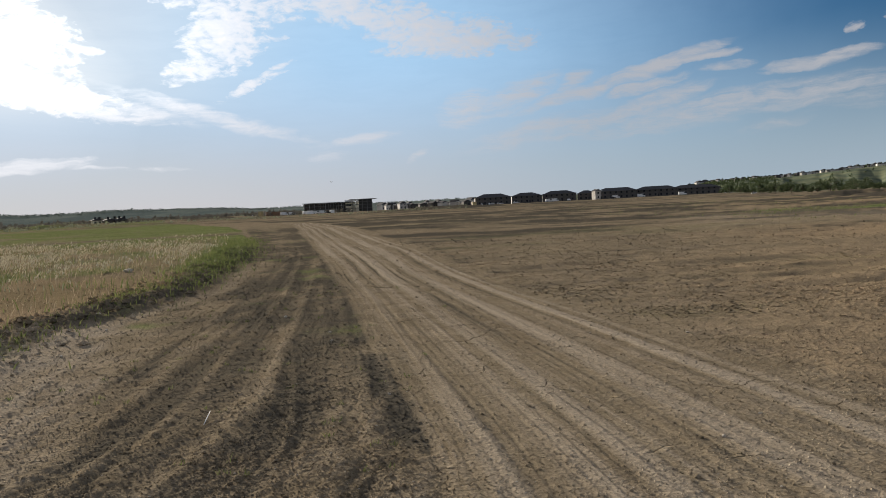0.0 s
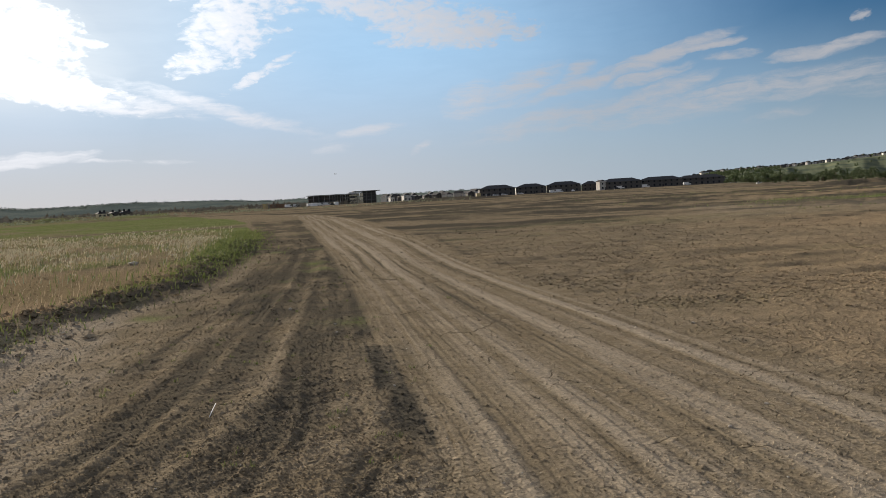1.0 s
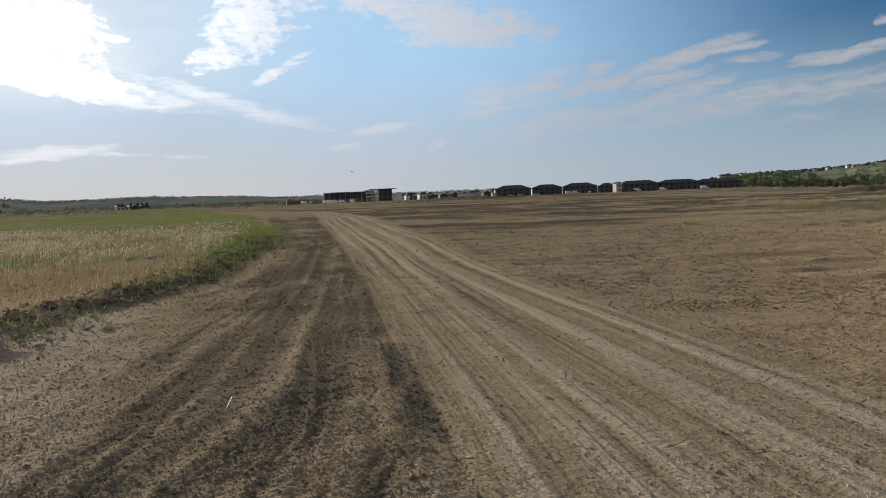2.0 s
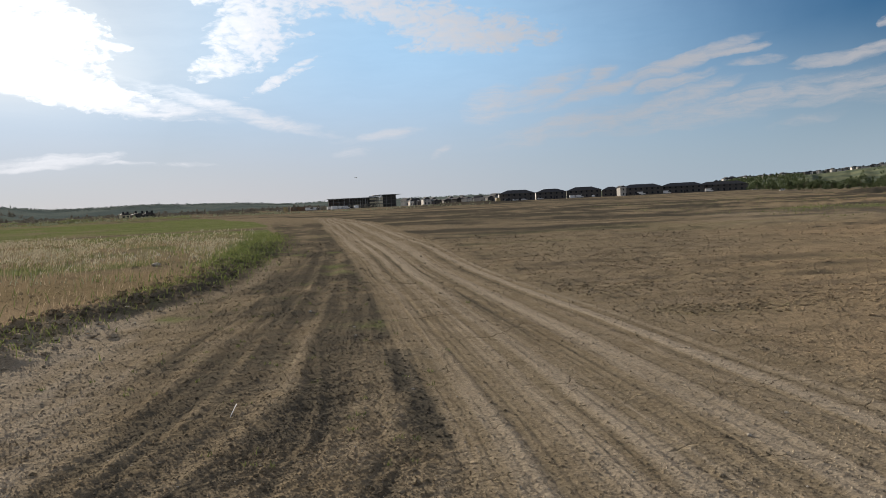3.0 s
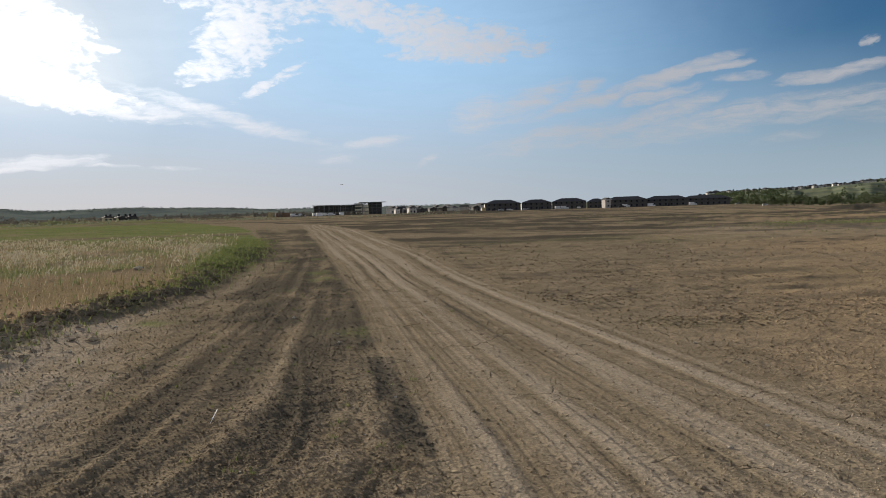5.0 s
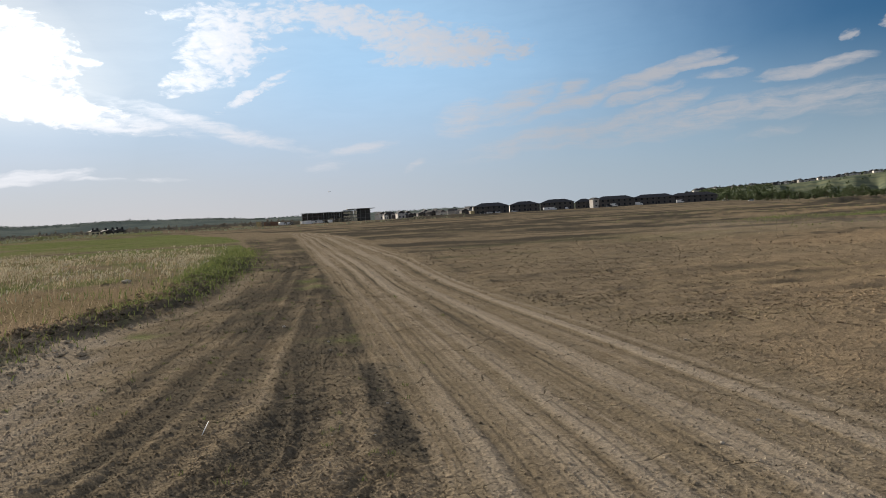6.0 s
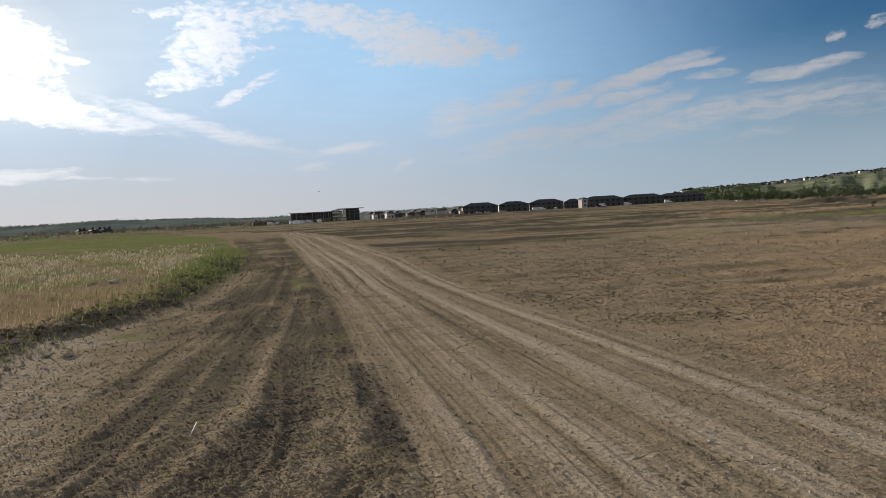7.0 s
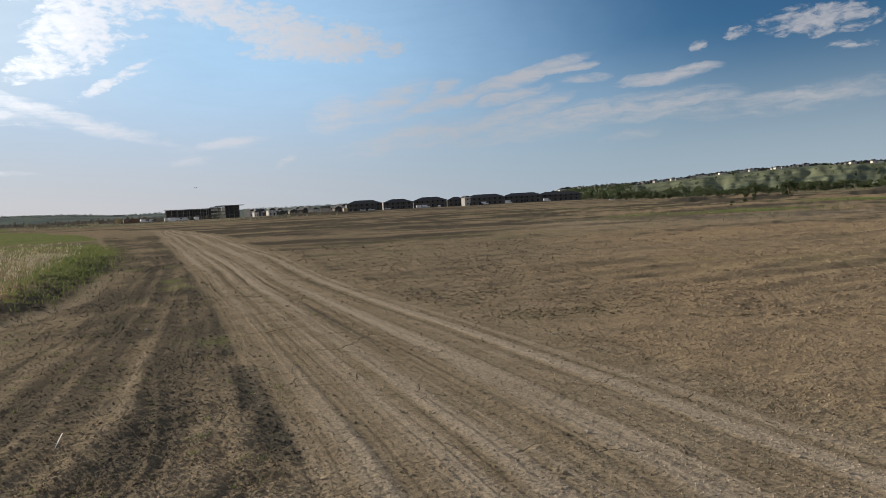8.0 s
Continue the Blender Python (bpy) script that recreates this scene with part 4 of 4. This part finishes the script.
def woods(name, rows, label, mat, seed, kind="stuff"):
    """Far woods: clumps of leaves over the crest of a rise, joined."""
    rnd = random.Random(seed)
    verts, faces = [], []
    for az0, az1, r0, r1, n, h0, h1 in rows:
        spots = [(radians(rnd.uniform(az0, az1)), rnd.uniform(r0, r1), rnd.uniform(h0, h1)) for _ in range(n)]
        xs, ys = np.array([r * math.sin(a) for a, r, h in spots]), np.array([r * math.cos(a) for a, r, h in spots])
        zs = land(xs, ys)[0]
        for (_, _, h), x, y, z in zip(spots, xs.tolist(), ys.tolist(), zs.tolist()):
            slim = rnd.random() < 0.12
            w = h * (0.22 if slim else rnd.uniform(0.45, 0.8))
            top = h * (1.5 if slim else 1.0)
            v, f = leaf_cloud(rnd, 26, [((x, y, z + top * 0.45), (w, w, top * 0.5))], h * 0.22)
            k = len(verts)
            verts += v
            faces += [(a + k, b + k, c + k) for a, b, c in f]
    ob = new(name, mesh_from(name, verts, faces, mat))
    return tagged(ob, label, "woods", kind=kind)


# ---- grass, clods, pebbles ----


def blades(rng, x, y, z, h, w, lean, heads=0.0):
    """Tapered bent blades, four triangles with a seed head or three without."""
    n = len(x)
    a = rng.uniform(0, 2 * np.pi, n)
    bend = rng.uniform(0.1, 1.0, n) * lean * h
    ca, sa = np.cos(a), np.sin(a)
    b = rng.uniform(0, 2 * np.pi, n)
    bx, by = np.cos(b) * bend + 0.15 * h, np.sin(b) * bend
    base = np.stack([x, y, z], -1)
    side = np.stack([ca * w, sa * w, 0 * w], -1)
    mid = base + np.stack([bx * 0.35, by * 0.35, 0.6 * h], -1)
    tip = base + np.stack([bx, by, h], -1)
    verts = np.stack([base - side, base + side, mid + side * 0.6, mid - side * 0.6, tip], 1).reshape(-1, 3)
    k = np.arange(n)[:, None] * 5
    faces = np.concatenate([k + [0, 1, 2], k + [0, 2, 3], k + [3, 2, 4]])
    return verts, faces


def seed_heads(rng, x, y, z, h, size):
    """Small slanting spindles at the tops of the stalks."""
    n = len(x)
    a = rng.uniform(0, 2 * np.pi, n)
    tilt = np.stack([np.cos(a) * 0.35 + 0.25, np.sin(a) * 0.35, np.ones(n)], -1)
    c = np.stack([x + 0.15 * h, y, z + h], -1)
    s = (size * rng.uniform(0.6, 1.4, n))[:, None]
    sx, sy = np.array([[1.0, 0, 0]]) * s * 0.28, np.array([[0, 1.0, 0]]) * s * 0.28
    pts = np.stack([c - tilt * s, c + sx, c + sy, c - sx, c - sy, c + tilt * s], 1).reshape(-1, 3)
    k = np.arange(n)[:, None] * 6
    f = [k + list(q) for q in ((0, 2, 1), (0, 3, 2), (0, 4, 3), (0, 1, 4), (5, 1, 2), (5, 2, 3), (5, 3, 4), (5, 4, 1))]
    return pts, np.concatenate(f)


def scatter(rng, n, x0, x1, y0, y1, chance):
    """Places in a rectangle, kept with the given chance."""
    x, y = rng.uniform(x0, x1, n), rng.uniform(y0, y1, n)
    z, masks = land(x, y)
    keep = rng.uniform(0, 1, n) < chance(x, y, masks)
    return x[keep], y[keep], z[keep]


def stuff(name, v, f, mat, label, category):
    return tagged(new(name, mesh_from(name, v, f, mat)), label, category, kind="stuff")


def berm_offset(x, y):
    return x - np.interp(y, BERM_Y, BERM_X)


def build_grass():
    rng = np.random.default_rng(3)

    def tall(x, y, m):
        d = berm_offset(x, y)
        clump = fbm(x * 0.55, y * 0.55, 3, 301)
        edge = step(y + 0.25 * (x + 9), 17.5, 20.5) * (1 - step(y, 40, 47)) * (1 - step(d, -1.6, -0.4))
        return edge * np.clip(clump * 7.0 - 3.3, 0.02, 1)

    x, y, z = scatter(rng, 26000, -32, -6.5, 15, 48, tall)
    h = rng.uniform(0.10, 0.42, len(x)) * (0.55 + 0.7 * fbm(x * 0.4, y * 0.4, 2, 311))
    stuff("dry_grass", *blades(rng, x, y, z - 0.02, h, np.full(len(x), 0.006), 0.6), DRY_GRASS, "tall dry straw grass on the field edge", "grass")
    pick = np.repeat(np.flatnonzero(rng.uniform(0, 1, len(x)) < 0.6), 3)
    gx, gy = x[pick] + rng.normal(0, 0.035, len(pick)), y[pick] + rng.normal(0, 0.035, len(pick))
    stuff("grass_seed_heads", *seed_heads(rng, gx, gy, z[pick], h[pick] * rng.uniform(0.75, 1.08, len(pick)), 0.044), SEED_HEAD, "pale fluffy seed heads of dry grass", "grass")

    def low(x, y, m):
        d = berm_offset(x, y)
        return (1 - step(d, -0.9, 0.0)) * (0.04 + 0.96 * np.clip(fbm(x * 0.5, y * 0.5, 3, 321) * 3.4 - 1.7, 0, 1)) * (1 - 0.7 * (y < 17))

    x, y, z = scatter(rng, 40000, -34, -4, 7, 50, low)
    h = rng.uniform(0.06, 0.28, len(x))
    stuff("green_grass", *blades(rng, x, y, z - 0.01, h, np.full(len(x), 0.010), 0.6), GREEN_GRASS, "low green grass between dry stalks", "grass")
    x, y, z = scatter(rng, 7000, -30, -4, 8, 24, lambda x, y, m: (1 - step(berm_offset(x, y), -0.9, -0.2)) * (0.25 + 0.75 * (fbm(x * 0.7, y * 0.7, 2, 323) > 0.55)))
    stuff("straw_stubble", *blades(rng, x, y, z - 0.01, rng.uniform(0.05, 0.22, len(x)), np.full(len(x), 0.006), 0.9), DRY_GRASS, "sparse short straw on reddish soil", "grass")

    x, y, z = scatter(rng, 12000, -32, -7, 17, 46, lambda x, y, m: (1 - step(berm_offset(x, y), -1.4, -0.5)) * np.clip(fbm(x * 0.8, y * 0.8, 3, 325) * 4 - 2.0, 0, 1))
    stuff("sage_weeds", *blades(rng, x, y, z - 0.01, rng.uniform(0.06, 0.24, len(x)), np.full(len(x), 0.009), 0.8), SAGE, "grey green weeds among the dry grass", "weeds")

    def verge(x, y, m):
        d = berm_offset(x, y)
        return np.exp(-((d + 0.2) / 0.85) ** 2) * step(y, 18, 23) * (1 - step(y, 40, 50))

    x, y, z = scatter(rng, 36000, -14, -5, 17, 50, verge)
    stuff("verge_grass", *blades(rng, x, y, z - 0.02, rng.uniform(0.04, 0.17, len(x)), np.full(len(x), 0.017), 1.0), GREEN_GRASS, "lush green verge grass beside the track", "grass")
    x, y, z = scatter(rng, 26000, -9, -4, 8, 24, lambda x, y, m: np.exp(-((berm_offset(x, y) - 0.1) / 0.6) ** 2) * np.clip(fbm(x * 1.1, y * 1.1, 3, 331) * 3 - 1.0, 0, 1) * (0.35 + 0.65 * step(y, 10.5, 14.5)))
    stuff("berm_weeds", *blades(rng, x, y, z - 0.01, rng.uniform(0.03, 0.13, len(x)), np.full(len(x), 0.009), 0.8), GREEN_GRASS, "small green weeds on the clod ridge", "weeds")
    x, y, z = scatter(rng, 22000, -130, -12, 45, 140, lambda x, y, m: m["green"] * 0.9)
    stuff("meadow_grass", *blades(rng, x, y, z - 0.02, rng.uniform(0.05, 0.18, len(x)), np.full(len(x), 0.03), 0.6), MEADOW_GRASS, "short green grass of the far meadow", "grass")
    x, y, z = scatter(rng, 50000, 15, 75, 35, 110, lambda x, y, m: m["green"] * 0.7)
    stuff("field_edge_grass", *blades(rng, x, y, z - 0.02, rng.uniform(0.04, 0.14, len(x)), np.full(len(x), 0.03), 0.8), MEADOW_GRASS, "green grass strip across the field", "grass")
    # small weeds on the loose soil
    x, y, z = scatter(rng, 260, -5.5, 0, 4.5, 16, lambda x, y, m: np.clip(m["damp"] * 2 - 0.2, 0, 0.5))
    cx, cy = np.repeat(x, 9) + rng.normal(0, 0.022, len(x) * 9), np.repeat(y, 9) + rng.normal(0, 0.022, len(x) * 9)
    stuff("soil_weeds", *blades(rng, cx, cy, np.repeat(z, 9) - 0.005, rng.uniform(0.015, 0.05, len(cx)), np.full(len(cx), 0.004), 1.0), GREEN_GRASS, "tiny green weeds in loose dark soil", "weeds")


def lumps(rng, x, y, z, size, flat=0.65):
    """Rough eight-cornered stones, each with its own shape."""
    base = np.array([(1, 0, 0), (-1, 0, 0), (0, 1, 0), (0, -1, 0), (0, 0, 1), (0, 0, -1), (0.62, 0.62, 0.5), (-0.62, -0.62, 0.5), (0.62, -0.62, 0.45), (-0.62, 0.62, 0.45)], float)
    tri = np.array([(4, 6, 2), (4, 2, 9), (4, 9, 1), (4, 1, 7), (4, 7, 3), (4, 3, 8), (4, 8, 0), (4, 0, 6), (0, 2, 6), (2, 1, 9), (1, 3, 7), (3, 0, 8)])
    n = len(x)
    p = base[None] * (1 + rng.uniform(-0.35, 0.35, (n, len(base), 3)))
    s = size[:, None] * rng.uniform(0.7, 1.3, (n, 3))
    s[:, 2] = s[:, 2] * flat
    a = rng.uniform(0, 2 * np.pi, n)
    px = p[..., 0] * s[:, :1]
    py = p[..., 1] * s[:, 1:2]
    pz = p[..., 2] * s[:, 2:]
    c, q = np.cos(a)[:, None], np.sin(a)[:, None]
    verts = np.stack([px * c - py * q + x[:, None], px * q + py * c + y[:, None], pz + (z + 0.15 * size)[:, None]], -1)
    return verts.reshape(-1, 3), (np.arange(n)[:, None, None] * len(base) + tri[None]).reshape(-1, 3)


def fan(rng, n, r0, r1, a0, a1):
    """Places spread more thickly close to the track's start."""
    r = 1 / rng.uniform(1 / r1, 1 / r0, n)
    a = np.radians(rng.uniform(a0, a1, n))
    return r * np.sin(a), r * np.cos(a)


def crumbs(rng, x, y, z, size):
    """Tiny uneven four-sided heaps of soil."""
    n = len(x)
    a = rng.uniform(0, 2 * np.pi, n)[:, None] + np.array([0, 0.5, 1.0, 1.5])[None] * np.pi + rng.uniform(-0.4, 0.4, (n, 4))
    d = size[:, None] * rng.uniform(0.6, 1.3, (n, 4))
    base = np.stack([x[:, None] + d * np.cos(a), y[:, None] + d * np.sin(a), np.repeat((z - 0.3 * size)[:, None], 4, 1)], -1)
    top = np.stack([x + size * rng.uniform(-0.4, 0.4, n), y + size * rng.uniform(-0.4, 0.4, n), z + size * rng.uniform(0.45, 1.0, n)], -1)
    k = np.arange(n)[:, None] * 5
    return np.concatenate([base, top[:, None]], 1).reshape(-1, 3), np.concatenate([k + list(q) for q in ((0, 1, 4), (1, 2, 4), (2, 3, 4), (3, 0, 4))])


def soil_stuff(name, v, f, masks, each, label):
    """Loose soil that takes the colours of the ground it lies on."""
    ob = stuff(name, v, f, SOIL, label, "clods")
    for key, values in (*masks.items(), ("loose", np.ones(len(v) // each))):
        a = ob.data.attributes.new(key, "FLOAT", "POINT")
        a.data.foreach_set("value", np.repeat(values, each).astype(np.float32))


def build_clods():
    rng = np.random.default_rng(5)

    def spread(n, r0, r1, a0, a1, chance):
        x, y = fan(rng, n, r0, r1, a0, a1)
        z, m = land(x, y)
        keep = rng.uniform(0, 1, n) < chance(x, y, m)
        return x[keep], y[keep], z[keep], {k: q[keep] for k, q in m.items()}

    patchy = lambda x, y, s: np.clip(fbm(x * 0.8, y * 0.8, 3, s) * 3.2 - 1.2, 0, 1)
    x, y, z, m = spread(230000, 3.4, 34, -42, 46, lambda x, y, m: (1 - 0.62 * m["packed"]) * (0.35 + 0.65 * patchy(x, y, 407)) * (1 - np.clip(m["green"] * 1.5, 0, 0.9)))
    s = (0.0016 + 0.0008 * np.hypot(x, y)) * (0.7 + 1.9 * rng.uniform(0, 1, len(x)) ** 4)
    soil_stuff("soil_crumbs", *crumbs(rng, x, y, z, s), m, 5, "fine crumbs of dry brown soil over the ground")
    x, y, z, m = spread(15000, 3.4, 40, -40, 44, lambda x, y, m: (1 - 0.92 * m["packed"]) * (0.15 + 0.85 * patchy(x, y, 401)))
    s = 0.003 + 0.016 * rng.uniform(0, 1, len(x)) ** 4
    soil_stuff("soil_clods", *lumps(rng, x, y, z, s), m, 10, "small brown soil clods strewn over the ground")
    x, y, z, m = spread(12000, 3.4, 26, -40, 8, lambda x, y, m: np.clip(m["damp"] * 1.5 - 0.3, 0, 1) * (0.2 + 0.8 * patchy(x, y, 403)))
    s = 0.004 + 0.016 * rng.uniform(0, 1, len(x)) ** 3
    soil_stuff("damp_clods", *lumps(rng, x, y, z, s), m, 10, "small dark damp soil clods in the wheel marks")
    x, y, z = scatter(rng, 34000, -10, -4, 6, 34, lambda x, y, m: np.exp(-((berm_offset(x, y)) / 0.60) ** 2))
    m = land(x, y)[1]
    s = 0.008 + 0.060 * rng.uniform(0, 1, len(x)) ** 5
    soil_stuff("berm_clods", *lumps(rng, x, y, z, s, 0.8), m, 10, "dark lumpy clods heaped along the field edge")
    x, y, z, m = spread(36000, 10, 60, -4, 46, lambda x, y, m: (1 - m["packed"]) * (0.15 + 0.85 * np.clip(fbm(x * 0.5, y * 0.9, 3, 405) * 3.6 - 1.6, 0, 1)))
    s = 0.007 + 0.024 * rng.uniform(0, 1, len(x)) ** 3
    soil_stuff("field_clods", *lumps(rng, x, y, z, s), m, 10, "larger brown clods over the graded field")
    x, y, z, m = spread(1500, 3.4, 26, -40, 44, lambda x, y, m: 0.55 + 0 * x)
    s = 0.003 + 0.007 * rng.uniform(0, 1, len(x)) ** 3
    stuff("pebbles", *lumps(rng, x, y, z, s), PEBBLE, "pale pebbles scattered on the soil", "pebbles")


def stone(x, y, size, seed, label, mat=None, name="stone"):
    bm = bmesh.new()
    bmesh.ops.create_icosphere(bm, subdivisions=2, radius=1.0)
    for v in bm.verts:
        k = 1 + 0.35 * noise.noise(v.co * 1.3 + Vector((seed, 0, 0)))
        v.co = Vector((v.co.x * 1.25, v.co.y * 0.9, v.co.z * 0.65)) * k * size
    ob = part(name, bm, mat or PEBBLE, None, label)
    ob.matrix_basis = pose(x, y, ground_at(x, y) + size * 0.35, 0, 0, seed * 70)
    return tagged(ob, label, "stone", "single stones on the soil")


def build_small():
    for i, (x, y, s) in enumerate(((1.77, 4.79, 0.015), (2.72, 8.40, 0.020), (-1.39, 9.04, 0.016), (-2.43, 11.38, 0.032), (-1.5, 9.67, 0.016), (-0.51, 6.39, 0.014), (-4.6, 8.9, 0.022), (-5.6, 12.1, 0.03),
                                   (-4.95, 10.9, 0.022), (2.2, 5.25, 0.012), (-4.2, 5.2, 0.02))):
        stone(x, y, s, i + 1, "pale weathered stone lying on bare soil")
    stone(-9.22, 21.98, 0.11, 31, "large pale grey rock among dry grass", PEBBLE, "rock")
    # a bleached straw stem on the soil
    x, y = -1.90, 5.82
    z = ground_at(x, y) + 0.022
    pts = [(0.02, -0.15, -0.012), (0.008, -0.05, 0.0), (-0.006, 0.05, 0.006), (-0.02, 0.15, 0.012)]
    stem = part("straw_stem", tube(pts, (0.0035, 0.0045, 0.0045, 0.003), 6), TRIM, None, "bleached white straw stem lying on dark soil", True)
    stem.matrix_basis = pose(x, y, z)
    tagged(stem, "", "stem")


def model_plane():
    """A small foam jet in flight, far off over the end of the track."""
    way = heading(-8.1, 2.0)
    foam = plain("white_foam", (0.72, 0.71, 0.68), (0.80, 0.79, 0.76), 8.0, 0.6)
    ob = thing("model_airplane", pose(*(way * 290 + Vector((0, 0, 1.6))), 0, 0, -40), "white foam model jet flying above the track", "model airplane")
    part("fuselage", tube([(-0.75, 0, 0), (-0.6, 0, 0.01), (0.0, 0, 0.03), (0.4, 0, 0.02), (0.75, 0, -0.01)], (0.05, 0.085, 0.10, 0.075, 0.015), 12), foam, ob, smooth=True)
    for s in (-1, 1):
        bm = prism([(-0.45, -0.012), (0.15, -0.012), (0.15, 0.012), (-0.45, 0.012)], 0, 1)
        for v in bm.verts:
            if v.co.y > 0.5:
                v.co.x = v.co.x * 0.4 - 0.25
            v.co.y = s * v.co.y * 0.58
        bmesh.ops.recalc_face_normals(bm, faces=bm.faces)
        part("wing", bm, foam, ob)
        bm = prism([(-0.78, -0.01), (-0.5, -0.01), (-0.5, 0.01), (-0.78, 0.01)], 0, 1)
        for v in bm.verts:
            v.co.x -= 0.08 * (v.co.y > 0.5)
            v.co.y = s * v.co.y * 0.3
        bmesh.ops.recalc_face_normals(bm, faces=bm.faces)
        part("tailplane", bm, foam, ob)
    part("fin", prism([(-0.8, 0.05), (-0.45, 0.08), (-0.68, 0.34), (-0.82, 0.34)], -0.01, 0.01), foam, ob)
    bm = bmesh.new()
    bmesh.ops.create_uvsphere(bm, u_segments=12, v_segments=8, radius=1.0, matrix=Matrix.Translation((0.3, 0, 0.1)) @ Matrix.Diagonal((0.18, 0.055, 0.06, 1)))
    part("canopy", bm, GLASS, ob, "dark canopy")


build_houses()
construction_building()
build_clutter()
build_trees()
woods("ridge_woods", ((-46, -13, 1950, 2300, 1700, 1.6, 3.6), (-14, 3, 2000, 2300, 320, 2.0, 4), (-46, -13, 2050, 2250, 36, 4, 6.5)), "green woods along the far ridge, blued by painted haze", HAZED_LEAF, 12)
woods("valley_scrub", ((-46, -11, 560, 700, 1700, 1.8, 3.4), (-28, -11, 600, 760, 600, 2.2, 4.2), (-46, -12, 800, 1500, 260, 3.0, 6.0), (-13, -6, 700, 900, 200, 2.0, 4.5)), "dark brown scrub at the foot of the far ridge", SCRUB, 14)
woods("pale_scrub", ((-46, -14, 215, 300, 900, 0.25, 0.7), (-16, 2, 200, 260, 260, 0.2, 0.5)), "grey dry scrub across the far meadow", SAGE, 18)
woods("hillside_scrub", ((19, 46, 640, 760, 200, 1.5, 4), (18, 24, 760, 1150, 380, 2, 4.5), (24, 46, 860, 1080, 60, 2, 4), (15, 46, 1235, 1300, 520, 2, 5.0)), "dark green scrub on the grassy hill", LEAF, 16)
build_grass()
build_clods()
build_small()
model_plane()
